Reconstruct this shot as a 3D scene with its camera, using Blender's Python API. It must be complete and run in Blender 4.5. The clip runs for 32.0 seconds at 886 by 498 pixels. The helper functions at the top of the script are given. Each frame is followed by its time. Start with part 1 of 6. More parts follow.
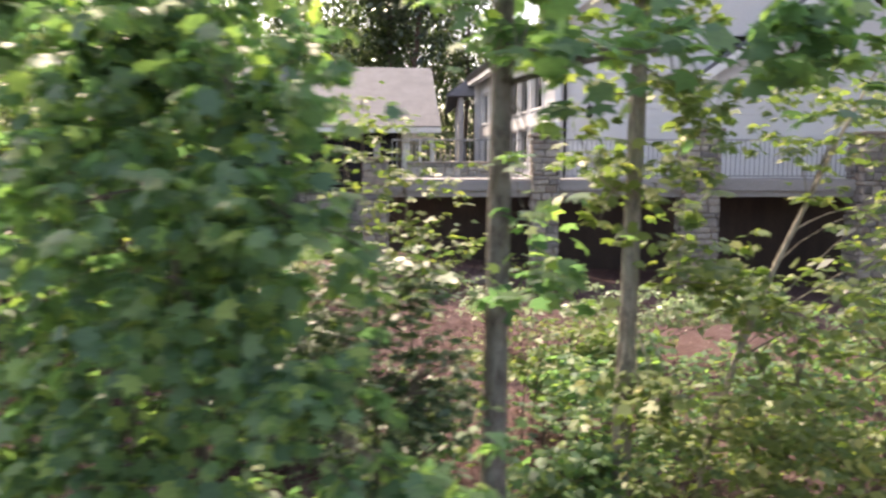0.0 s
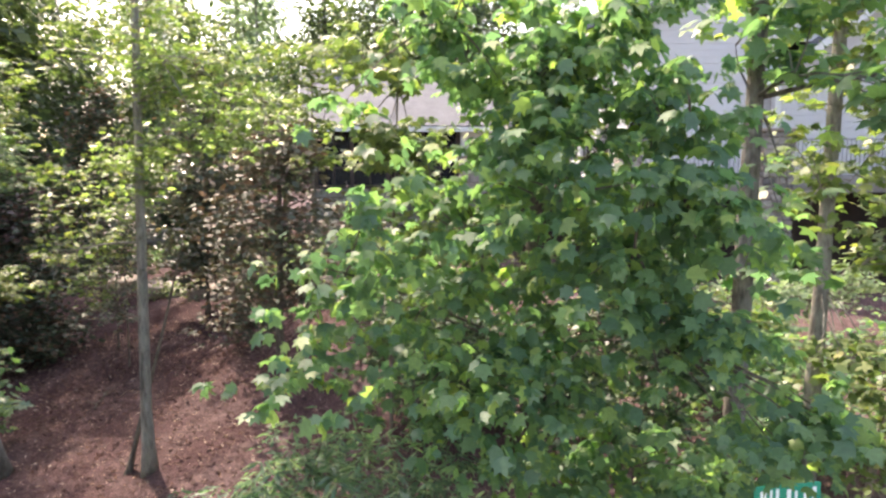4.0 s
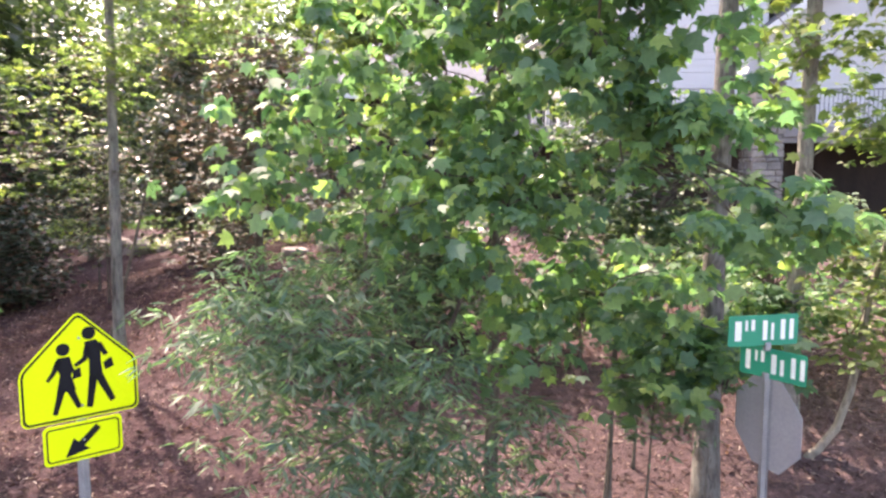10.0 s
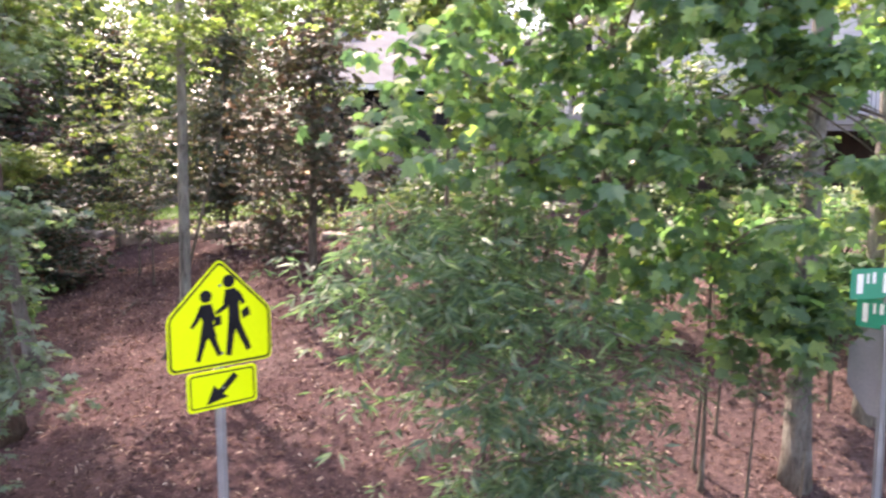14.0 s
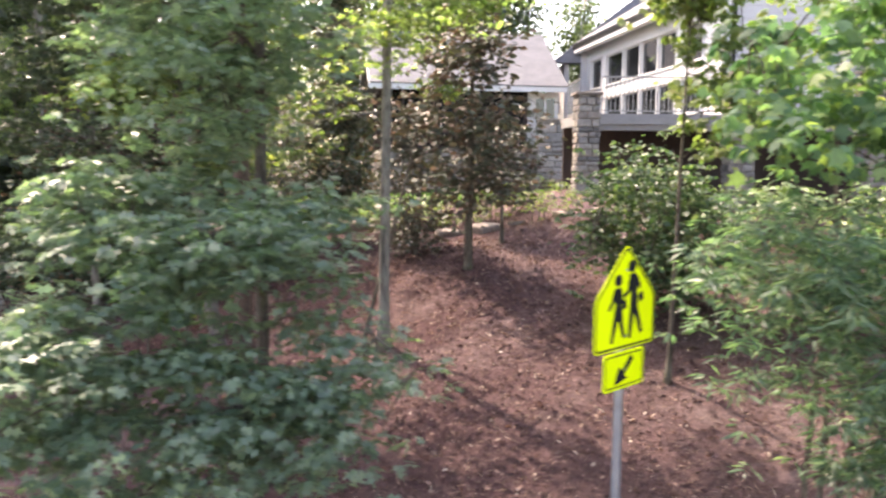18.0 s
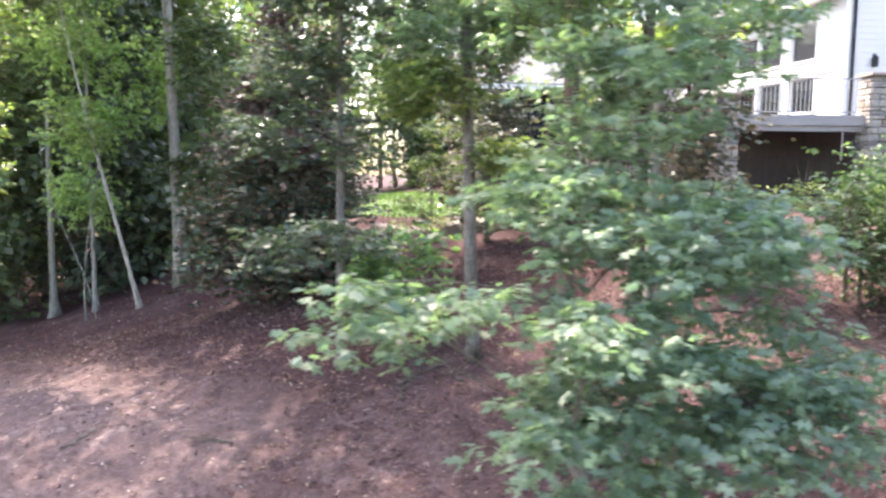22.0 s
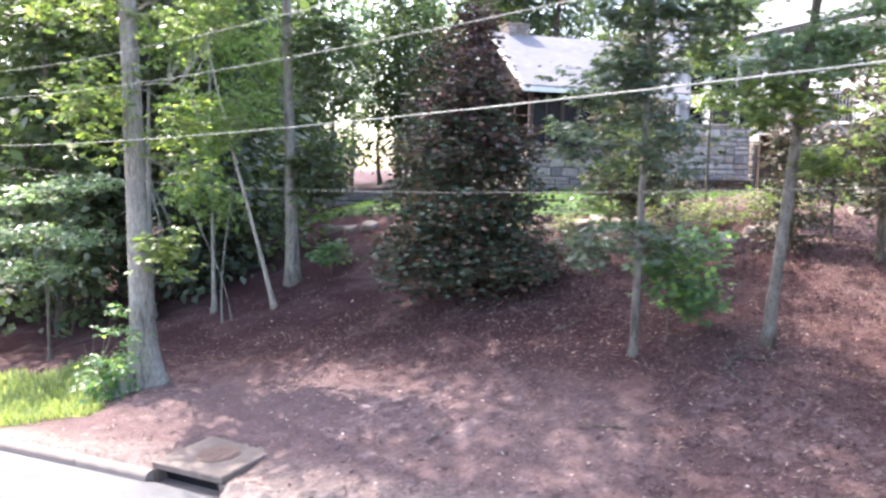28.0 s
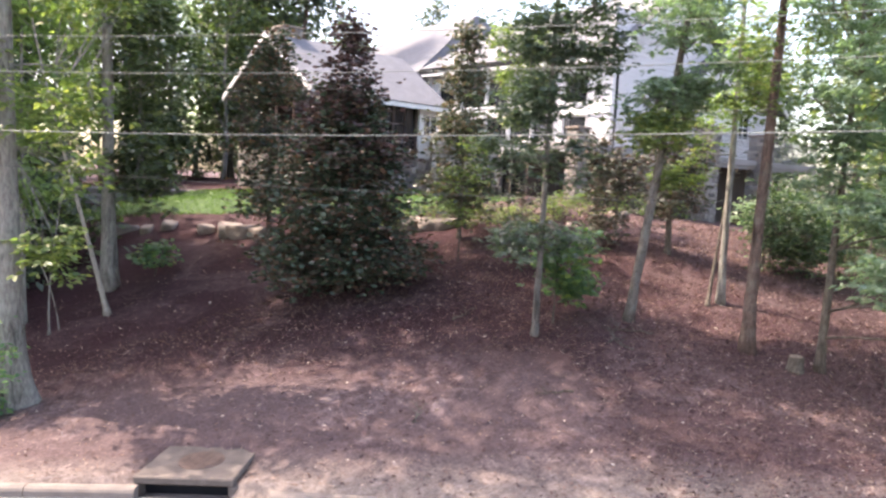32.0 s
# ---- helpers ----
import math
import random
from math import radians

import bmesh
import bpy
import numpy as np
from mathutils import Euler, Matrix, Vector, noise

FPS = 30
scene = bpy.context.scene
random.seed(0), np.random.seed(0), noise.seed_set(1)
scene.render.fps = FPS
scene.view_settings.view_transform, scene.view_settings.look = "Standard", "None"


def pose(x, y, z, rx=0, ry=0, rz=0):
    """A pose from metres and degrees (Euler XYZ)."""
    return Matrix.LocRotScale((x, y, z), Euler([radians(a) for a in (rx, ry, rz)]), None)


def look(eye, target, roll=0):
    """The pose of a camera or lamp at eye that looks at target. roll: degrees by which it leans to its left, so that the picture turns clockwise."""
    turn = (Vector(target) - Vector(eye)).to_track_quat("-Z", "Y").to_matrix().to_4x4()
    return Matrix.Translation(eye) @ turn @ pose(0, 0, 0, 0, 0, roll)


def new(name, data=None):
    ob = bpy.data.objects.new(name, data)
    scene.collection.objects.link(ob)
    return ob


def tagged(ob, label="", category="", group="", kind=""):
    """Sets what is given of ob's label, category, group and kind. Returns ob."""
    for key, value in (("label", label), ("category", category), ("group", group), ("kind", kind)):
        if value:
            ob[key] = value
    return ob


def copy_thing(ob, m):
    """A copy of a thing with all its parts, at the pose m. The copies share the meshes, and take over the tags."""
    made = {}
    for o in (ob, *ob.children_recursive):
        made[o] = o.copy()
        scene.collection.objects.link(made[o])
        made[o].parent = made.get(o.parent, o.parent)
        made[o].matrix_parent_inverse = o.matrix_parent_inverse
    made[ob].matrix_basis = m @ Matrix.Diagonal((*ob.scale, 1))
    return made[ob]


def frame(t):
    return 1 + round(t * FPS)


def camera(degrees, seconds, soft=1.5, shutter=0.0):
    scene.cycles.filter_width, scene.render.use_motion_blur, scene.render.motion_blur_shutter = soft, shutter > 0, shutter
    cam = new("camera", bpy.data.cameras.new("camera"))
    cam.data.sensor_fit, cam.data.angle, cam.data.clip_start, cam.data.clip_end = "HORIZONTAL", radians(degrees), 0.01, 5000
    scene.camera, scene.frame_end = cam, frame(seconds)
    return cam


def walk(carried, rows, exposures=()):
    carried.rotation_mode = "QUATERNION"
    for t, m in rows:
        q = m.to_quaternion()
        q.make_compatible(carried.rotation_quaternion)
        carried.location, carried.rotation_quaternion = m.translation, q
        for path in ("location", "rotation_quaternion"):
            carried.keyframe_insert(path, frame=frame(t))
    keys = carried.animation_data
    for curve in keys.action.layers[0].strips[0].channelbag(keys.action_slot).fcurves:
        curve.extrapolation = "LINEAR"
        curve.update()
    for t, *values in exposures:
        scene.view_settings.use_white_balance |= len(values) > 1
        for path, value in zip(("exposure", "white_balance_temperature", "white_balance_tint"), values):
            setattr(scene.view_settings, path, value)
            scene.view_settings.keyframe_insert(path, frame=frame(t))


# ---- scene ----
cam = camera(61.9, 32.0, soft=2.5, shutter=1.0)
EXPOSURE = 2.65
METRES, EYE, TILT, LEAN, TURN = 25.0, 5.6, -6.3, 0.0, 0.0
ROWS = [
    (0.0, 0.0, 0.0, 0.0, 0.0, 0.0, -0.0),
    (0.5, -0.0255, -0.0106, -0.0006, -0.28, 0.04, 0.05),
    (1.0, -0.0482, -0.0208, -0.001, -0.47, -0.01, 0.07),
    (1.5, -0.0684, -0.0308, -0.0012, -0.57, -0.07, 0.13),
    (2.0, -0.0864, -0.0399, -0.0015, -0.68, -0.1, 0.15),
    (2.5, -0.1019, -0.0476, -0.0021, -1.06, -0.05, 0.14),
    (3.0, -0.1084, -0.0499, -0.0023, -0.95, -0.12, 0.16),
    (3.5, -0.1089, -0.0502, -0.0023, -0.68, -0.26, 0.22),
    (5.5, -0.1033, -0.0458, -0.0168, -0.61, -0.08, 0.08),
    (6.0, -0.1024, -0.0449, -0.0183, -0.63, -0.31, 0.21),
    (6.5, -0.1016, -0.044, -0.023, -0.64, -0.16, 0.14),
    (7.0, -0.101, -0.0436, -0.028, -0.68, -0.2, 0.15),
    (7.5, -0.1002, -0.0431, -0.0356, -0.7, 0.02, 0.07),
    (8.0, -0.0993, -0.0423, -0.0422, -0.71, 0.03, 0.11),
    (8.5, -0.0983, -0.0418, -0.0482, -0.71, 0.03, 0.15),
    (9.0, -0.0975, -0.0414, -0.0548, -0.69, 0.18, 0.14),
    (9.5, -0.0973, -0.0412, -0.0604, -0.74, 0.31, 0.17),
    (10.0, -0.0971, -0.0411, -0.063, -0.77, 0.16, 0.21),
    (10.5, -0.0971, -0.0412, -0.0662, -0.76, 0.26, 0.19),
    (11.0, -0.0979, -0.0413, -0.0682, -0.76, 0.24, 0.21),
    (11.5, -0.0999, -0.0417, -0.069, -0.82, 0.06, 0.24),
    (12.0, -0.1031, -0.0417, -0.0721, -0.82, 0.32, 0.21),
    (12.5, -0.1085, -0.0416, -0.0726, -0.85, 0.06, 0.26),
    (13.0, -0.1166, -0.0416, -0.0759, -0.93, 0.28, 0.23),
    (13.5, -0.1275, -0.0419, -0.0782, -1.1, 0.39, 0.18),
    (14.0, -0.1396, -0.042, -0.0782, -1.25, 0.22, 0.21),
    (14.5, -0.1517, -0.0416, -0.0787, -1.29, 0.11, 0.23),
    (16.5, -0.2098, -0.0443, -0.0821, -1.88, 0.34, 0.03),
    (17.0, -0.2277, -0.0444, -0.0824, -2.12, 0.36, -0.0),
    (17.5, -0.2468, -0.0447, -0.0828, -2.47, 0.36, -0.0),
    (18.0, -0.2661, -0.045, -0.0829, -2.78, 0.38, -0.0),
    (18.5, -0.2858, -0.044, -0.0827, -3.05, 0.29, 0.0),
    (19.0, -0.3052, -0.0439, -0.0827, -3.09, 0.28, 0.03),
    (19.5, -0.3251, -0.044, -0.0827, -3.12, 0.29, -0.01),
    (20.0, -0.3457, -0.0431, -0.0826, -3.24, 0.25, -0.07),
    (20.5, -0.3662, -0.0425, -0.083, -3.23, 0.3, -0.01),
    (21.0, -0.3866, -0.0416, -0.0831, -3.18, 0.29, 0.01),
    (21.5, -0.407, -0.041, -0.0833, -3.14, 0.28, -0.04),
    (22.0, -0.4266, -0.0407, -0.0833, -3.24, 0.34, -0.05),
    (22.5, -0.4469, -0.0406, -0.0836, -3.28, 0.42, -0.05),
    (23.0, -0.4684, -0.0412, -0.0835, -3.39, 0.42, -0.06),
    (23.5, -0.4907, -0.0415, -0.0837, -3.76, 0.42, -0.1),
    (24.0, -0.5135, -0.0413, -0.0835, -4.34, 0.39, -0.01),
    (24.5, -0.5371, -0.0413, -0.0837, -5.17, 0.39, -0.02),
    (25.0, -0.5612, -0.0412, -0.0826, -6.05, 0.26, 0.08),
    (25.5, -0.5849, -0.041, -0.0827, -6.79, 0.27, 0.13),
    (27.5, -0.6821, -0.0375, -0.0809, -11.19, -0.01, 0.26),
    (28.0, -0.7057, -0.0347, -0.0815, -11.96, 0.06, 0.35),
    (28.5, -0.7305, -0.033, -0.0818, -13.34, 0.07, 0.35),
    (29.0, -0.755, -0.0311, -0.0812, -15.49, -0.02, 0.41),
    (29.5, -0.7797, -0.0278, -0.0816, -18.31, -0.0, 0.43),
    (30.0, -0.8042, -0.0243, -0.0811, -21.73, -0.08, 0.51),
    (30.5, -0.8264, -0.021, -0.0817, -25.6, -0.08, 0.65),
    (31.0, -0.8533, -0.0155, -0.0814, -30.67, -0.17, 0.67),
    (31.5, -0.8791, -0.0073, -0.0811, -35.02, -0.24, 0.84),
    (32.0, -0.9012, 0.0003, -0.0811, -37.19, -0.21, 0.97),
]
walk(cam, [(t, pose(0, 0, EYE, TILT, LEAN, TURN) @ pose(METRES * x, METRES * y, METRES * z, 90 + pitch, roll, yaw)) for t, x, y, z, yaw, pitch, roll in ROWS],
     exposures=[(0.0, EXPOSURE - 0.58, 8150, 19), (1.0, EXPOSURE - 0.33, 7950, 19), (2.0, EXPOSURE - 0.30, 7850, 17), (6.0, EXPOSURE - 0.20, 7650, 18), (10.0, EXPOSURE + 0.1, 7450, 25), (14.0, EXPOSURE + 0.06, 7550, 27), (19.0, EXPOSURE - 0.05, 7900, 18), (21.0, EXPOSURE + 0.40, 7450, 15), (23.0, EXPOSURE + 0.55, 6970, 18), (25.0, EXPOSURE + 0.46, 6950, 21), (28.0, EXPOSURE + 0.37, 6580, 18), (30.0, EXPOSURE + 0.26, 6760, 17), (32.0, EXPOSURE - 0.14, 7320, 20)])

# ---- world and sun ----
SUN_AZ = math.atan2(-0.58, 0.82)          # the sun stands behind the trees, to the far left
SUN_EL = radians(51)
world = bpy.data.worlds.new("world")
scene.world = world
world.use_nodes = True
wn = world.node_tree
wn.nodes.clear()
sky = wn.nodes.new("ShaderNodeTexSky")
sky.sky_type, sky.sun_disc = "NISHITA", False
sky.sun_elevation, sky.sun_rotation = SUN_EL, SUN_AZ
sky.air_density, sky.dust_density, sky.ozone_density = 1.0, 3.0, 1.0
wbg = wn.nodes.new("ShaderNodeBackground")
wbg.inputs["Strength"].default_value = 0.15
wout = wn.nodes.new("ShaderNodeOutputWorld")
wn.links.new(sky.outputs[0], wbg.inputs[0])
wn.links.new(wbg.outputs[0], wout.inputs[0])
sun = new("sun", bpy.data.lights.new("sun", "SUN"))
sun.data.energy, sun.data.angle, sun.data.color = 2.2, radians(0.6), (1.0, 0.95, 0.86)
sun_way = Vector((math.sin(SUN_AZ) * math.cos(SUN_EL), math.cos(SUN_AZ) * math.cos(SUN_EL), math.sin(SUN_EL)))
sun.matrix_world = look(sun_way * 80, (0, 0, 0))


# ---- materials ----
class Nodes:
    """A short way to write a node material."""

    def __init__(self, name):
        self.mat = bpy.data.materials.new(name)
        self.mat.use_nodes = True
        self.tree = self.mat.node_tree
        self.tree.nodes.clear()
        self.out = self.tree.nodes.new("ShaderNodeOutputMaterial")

    def add(self, kind, **inputs):
        node = self.tree.nodes.new(kind)
        for key, value in inputs.items():
            self.put(node, key, value)
        return node

    def put(self, node, key, value):
        slot = node.inputs[int(key[1:])] if key[0] == "i" and key[1:].isdigit() else node.inputs[key.replace("_", " ")]
        if isinstance(value, bpy.types.NodeSocket):
            self.tree.links.new(value, slot)
        else:
            slot.default_value = value

    def coords(self, scale=(1, 1, 1)):
        geo = self.add("ShaderNodeNewGeometry")
        mapping = self.add("ShaderNodeMapping", Vector=geo.outputs["Position"], Scale=scale)
        return mapping.outputs[0]

    def local(self, scale=(1, 1, 1)):
        tex = self.add("ShaderNodeTexCoord")
        mapping = self.add("ShaderNodeMapping", Vector=tex.outputs["Object"], Scale=scale)
        return mapping.outputs[0]

    def noise(self, vector, scale, detail=4.0, rough=0.6, distort=0.0):
        return self.add("ShaderNodeTexNoise", Vector=vector, Scale=scale, Detail=detail, Roughness=rough, Distortion=distort).outputs["Fac"]

    def ramp(self, fac, stops):
        node = self.add("ShaderNodeValToRGB", Fac=fac)
        while len(node.color_ramp.elements) < len(stops):
            node.color_ramp.elements.new(0.5)
        for element, (at, colour) in zip(node.color_ramp.elements, stops):
            element.position = at
            element.color = (*colour, 1) if len(colour) == 3 else colour
        return node.outputs[0]

    def mix(self, fac, a, b, how="MIX"):
        node = self.add("ShaderNodeMix")
        node.data_type, node.blend_type = "RGBA", how
        for slot, value in ((node.inputs[0], fac), (node.inputs[6], a), (node.inputs[7], b)):
            if isinstance(value, bpy.types.NodeSocket):
                self.tree.links.new(value, slot)
            else:
                slot.default_value = value if isinstance(value, float) else (*value, 1)
        return node.outputs[2]

    def bump(self, height, strength, distance=0.02):
        return self.add("ShaderNodeBump", Height=height, Strength=strength, Distance=distance).outputs[0]

    def surface(self, shader):
        self.tree.links.new(shader, self.out.inputs[0])
        return self.mat

    def paint(self, colour, rough=0.7, metal=0.0, normal=None, spec=0.4):
        node = self.add("ShaderNodeBsdfPrincipled")
        self.put(node, "Base_Color", colour if isinstance(colour, bpy.types.NodeSocket) else (*colour, 1))
        self.put(node, "Roughness", rough)
        self.put(node, "Metallic", metal)
        self.put(node, "Specular_IOR_Level", spec)
        if normal is not None:
            self.put(node, "Normal", normal)
        return node.outputs[0]


def grained(name, dark, light, scale=6.0, fine=60.0, rough=0.7, bump=0.3, metal=0.0, stretch=(1, 1, 1), spec=0.4):
    """A surface with large stains and a fine grain."""
    n = Nodes(name)
    at = n.coords(stretch)
    big = n.noise(at, scale, 5.0)
    small = n.noise(at, fine, 3.0)
    both = n.add("ShaderNodeMath", i0=big, i1=small)
    both.operation = "MULTIPLY_ADD"
    both.inputs[2].default_value = 0.18
    colour = n.ramp(both.outputs[0], [(0.25, dark), (0.65, light)])
    return n.surface(n.paint(colour, rough, metal, n.bump(small, bump), spec))


def leafy(name, stops, glow=0.4, rough=0.45, tint=(0.86, 1.0, 0.4)):
    """Leaves, each of its own shade, that let some of the sun through."""
    n = Nodes(name)
    geo = n.add("ShaderNodeNewGeometry")
    info = n.add("ShaderNodeObjectInfo")
    total = n.add("ShaderNodeMath", i0=geo.outputs["Random Per Island"], i1=info.outputs["Random"])
    total.operation = "ADD"
    share = n.add("ShaderNodeMath", i0=total.outputs[0], i1=1.0)
    share.operation = "FRACT"
    colour = n.ramp(share.outputs[0], stops)
    vein = n.noise(n.coords(), 38.0, 2.0)
    colour = n.mix(0.35, colour, n.ramp(vein, [(0.3, (0.35, 0.35, 0.35)), (0.7, (1, 1, 1))]), "MULTIPLY")
    front = n.paint(colour, rough, 0.0, n.bump(vein, 0.15, 0.01), 0.5)
    through_light = n.add("ShaderNodeBsdfTranslucent")
    n.put(through_light, "Color", n.mix(1.0, n.mix(1.0, colour, (2.7, 2.7, 2.7), "MULTIPLY"), tint, "MULTIPLY"))
    both = n.add("ShaderNodeMixShader", i0=glow, i1=front, i2=through_light.outputs[0])
    return n.surface(both.outputs[0])


def barky(name, dark, light, moss=(0.25, 0.27, 0.2), patch=0.3):
    n = Nodes(name)
    at = n.coords((1, 1, 0.22))
    ridge = n.noise(at, 26.0, 5.0, 0.7, 0.6)
    cloud = n.noise(n.coords(), 2.2, 4.0)
    colour = n.ramp(ridge, [(0.3, dark), (0.62, light)])
    spots = n.ramp(n.noise(n.coords(), 5.0, 5.0, 0.7), [(0.55 - 0.2 * patch, (0, 0, 0)), (0.72, (patch, patch, patch))])
    colour = n.mix(spots, colour, moss)
    streak = n.noise(n.coords((1, 1, 0.16)), 5.5, 3.0, 0.6, 0.3)
    colour = n.mix(0.75, colour, n.ramp(streak, [(0.3, (0.18, 0.17, 0.17)), (0.42, (1, 1, 1))]), "MULTIPLY")
    colour = n.mix(0.4, colour, n.ramp(cloud, [(0.3, (0.4, 0.4, 0.4)), (0.7, (1, 1, 1))]), "MULTIPLY")
    return n.surface(n.paint(colour, 0.9, 0.0, n.bump(ridge, 1.0, 0.05), 0.2))


M = {}
M["bark_grey"] = barky("bark_grey", (0.11, 0.10, 0.09), (0.36, 0.33, 0.29), (0.33, 0.36, 0.30), 0.6)
M["bark_dark"] = barky("bark_dark", (0.05, 0.04, 0.035), (0.19, 0.16, 0.13), (0.24, 0.25, 0.2), 0.4)
M["bark_brown"] = barky("bark_brown", (0.065, 0.058, 0.052), (0.23, 0.205, 0.18), (0.32, 0.33, 0.3), 0.65)
M["bark_red"] = barky("bark_red", (0.055, 0.04, 0.035), (0.2, 0.135, 0.11), (0.3, 0.29, 0.24), 0.4)
M["bark_pale"] = barky("bark_pale", (0.22, 0.19, 0.16), (0.5, 0.45, 0.38), (0.33, 0.36, 0.28), 0.4)
M["leaf_maple"] = leafy("leaf_maple", [(0.0, (0.07, 0.14, 0.09)), (0.45, (0.1, 0.185, 0.1)), (0.8, (0.14, 0.23, 0.096)), (1.0, (0.23, 0.31, 0.1))], 0.46, 0.5, (0.9, 1.0, 0.56))
M["leaf_light"] = leafy("leaf_light", [(0.0, (0.085, 0.13, 0.05)), (0.5, (0.13, 0.175, 0.06)), (0.85, (0.185, 0.225, 0.08)), (1.0, (0.27, 0.27, 0.1))], 0.33, 0.5, (0.84, 1.0, 0.52))
M["leaf_plum"] = leafy("leaf_plum", [(0.0, (0.04, 0.034, 0.032)), (0.45, (0.07, 0.046, 0.044)), (0.8, (0.115, 0.062, 0.06)), (1.0, (0.19, 0.125, 0.115))], 0.12, 0.5, (1.0, 0.75, 0.6))
M["leaf_pale"] = leafy("leaf_pale", [(0.0, (0.13, 0.18, 0.11)), (0.5, (0.19, 0.25, 0.16)), (1.0, (0.3, 0.35, 0.24))], 0.35, 0.4, (0.86, 1.0, 0.6))
# brighter yellow-green: sunlight through the leaves is put into their colour
M["leaf_sunlit"] = leafy("leaf_sunlit", [(0.0, (0.13, 0.19, 0.085)), (0.5, (0.195, 0.27, 0.12)), (1.0, (0.31, 0.38, 0.19))], 0.44, 0.45, (0.86, 1.0, 0.45))
M["leaf_oak"] = leafy("leaf_oak", [(0.0, (0.1, 0.15, 0.115)), (0.5, (0.14, 0.195, 0.145)), (0.9, (0.19, 0.245, 0.175)), (1.0, (0.25, 0.3, 0.2))], 0.36, 0.42, (0.82, 1.0, 0.48))
M["leaf_willow"] = leafy("leaf_willow", [(0.0, (0.06, 0.11, 0.078)), (0.5, (0.098, 0.16, 0.108)), (0.9, (0.15, 0.22, 0.14)), (1.0, (0.24, 0.3, 0.18))], 0.4, 0.46, (0.8, 1.0, 0.5))
M["leaf_magnolia"] = leafy("leaf_magnolia", [(0.0, (0.022, 0.044, 0.028)), (0.5, (0.04, 0.07, 0.04)), (0.72, (0.06, 0.085, 0.048)), (0.78, (0.11, 0.066, 0.048)), (1.0, (0.2, 0.12, 0.085))], 0.12, 0.46, (0.9, 0.8, 0.35))
M["leaf_olive"] = leafy("leaf_olive", [(0.0, (0.05, 0.068, 0.045)), (0.5, (0.085, 0.105, 0.07)), (0.75, (0.13, 0.14, 0.1)), (0.8, (0.15, 0.1, 0.07)), (1.0, (0.2, 0.17, 0.13))], 0.2, 0.36, (0.9, 0.9, 0.5))
M["leaf_bronze"] = leafy("leaf_bronze", [(0.0, (0.05, 0.066, 0.044)), (0.5, (0.08, 0.092, 0.062)), (0.68, (0.095, 0.075, 0.052)), (0.9, (0.13, 0.09, 0.072)), (1.0, (0.2, 0.155, 0.13))], 0.1, 0.62, (1.0, 0.85, 0.6))
M["leaf_wood"] = leafy("leaf_wood", [(0.0, (0.05, 0.073, 0.046)), (0.5, (0.08, 0.11, 0.064)), (0.9, (0.12, 0.155, 0.08)), (1.0, (0.17, 0.195, 0.1))], 0.33, 0.5)
M["leaf_dark"] = leafy("leaf_dark", [(0.0, (0.036, 0.054, 0.042)), (0.6, (0.06, 0.083, 0.06)), (1.0, (0.1, 0.13, 0.085))], 0.25, 0.45)
# darker copy of leaf_oak: the slim oak's shade is put into the colour
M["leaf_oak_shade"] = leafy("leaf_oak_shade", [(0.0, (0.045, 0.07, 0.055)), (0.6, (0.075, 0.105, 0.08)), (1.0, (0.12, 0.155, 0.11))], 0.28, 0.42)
M["leaf_holly"] = leafy("leaf_holly", [(0.0, (0.03, 0.062, 0.032)), (0.6, (0.066, 0.118, 0.058)), (1.0, (0.19, 0.235, 0.14))], 0.24, 0.45)
M["grass"] = leafy("grass", [(0.0, (0.13, 0.165, 0.075)), (0.6, (0.22, 0.255, 0.125)), (1.0, (0.36, 0.36, 0.22))], 0.36, 0.5)
M["lawn_grass"] = leafy("lawn_grass", [(0.0, (0.055, 0.115, 0.03)), (0.6, (0.09, 0.165, 0.045)), (1.0, (0.16, 0.23, 0.07))], 0.3, 0.5)
M["litter"] = leafy("litter", [(0.0, (0.05, 0.028, 0.028)), (0.5, (0.12, 0.07, 0.06)), (0.8, (0.22, 0.145, 0.12)), (0.94, (0.34, 0.26, 0.21)), (1.0, (0.55, 0.48, 0.42))], 0.1, 0.85, (1.0, 0.75, 0.5))
M["mulch_chip"] = leafy("mulch_chip", [(0.0, (0.03, 0.014, 0.015)), (0.5, (0.075, 0.036, 0.036)), (0.85, (0.15, 0.08, 0.075)), (1.0, (0.3, 0.2, 0.17))], 0.02, 0.9, (1.0, 0.7, 0.5))
M["stained_concrete"] = grained("stained_concrete", (0.075, 0.06, 0.052), (0.19, 0.152, 0.13), 4.5, 70.0, 0.92, 0.35)
M["concrete"] = grained("concrete", (0.13, 0.105, 0.09), (0.26, 0.215, 0.185), 3.0, 90.0, 0.9, 0.25)
M["asphalt"] = grained("asphalt", (0.07, 0.07, 0.073), (0.14, 0.14, 0.143), 0.8, 160.0, 0.9, 0.4)
M["rust"] = grained("rust", (0.07, 0.045, 0.035), (0.2, 0.13, 0.1), 14.0, 120.0, 0.8, 0.4)
M["steel"] = grained("steel", (0.24, 0.25, 0.27), (0.42, 0.43, 0.45), 5.0, 90.0, 0.5, 0.1, 0.7)
M["sign_back"] = grained("sign_back", (0.26, 0.26, 0.29), (0.36, 0.36, 0.39), 3.0, 40.0, 0.55, 0.05, 0.2)
M["lime"] = grained("lime", (0.74, 0.9, 0.005), (0.84, 0.98, 0.012), 3.0, 60.0, 0.62, 0.02, spec=0.15)
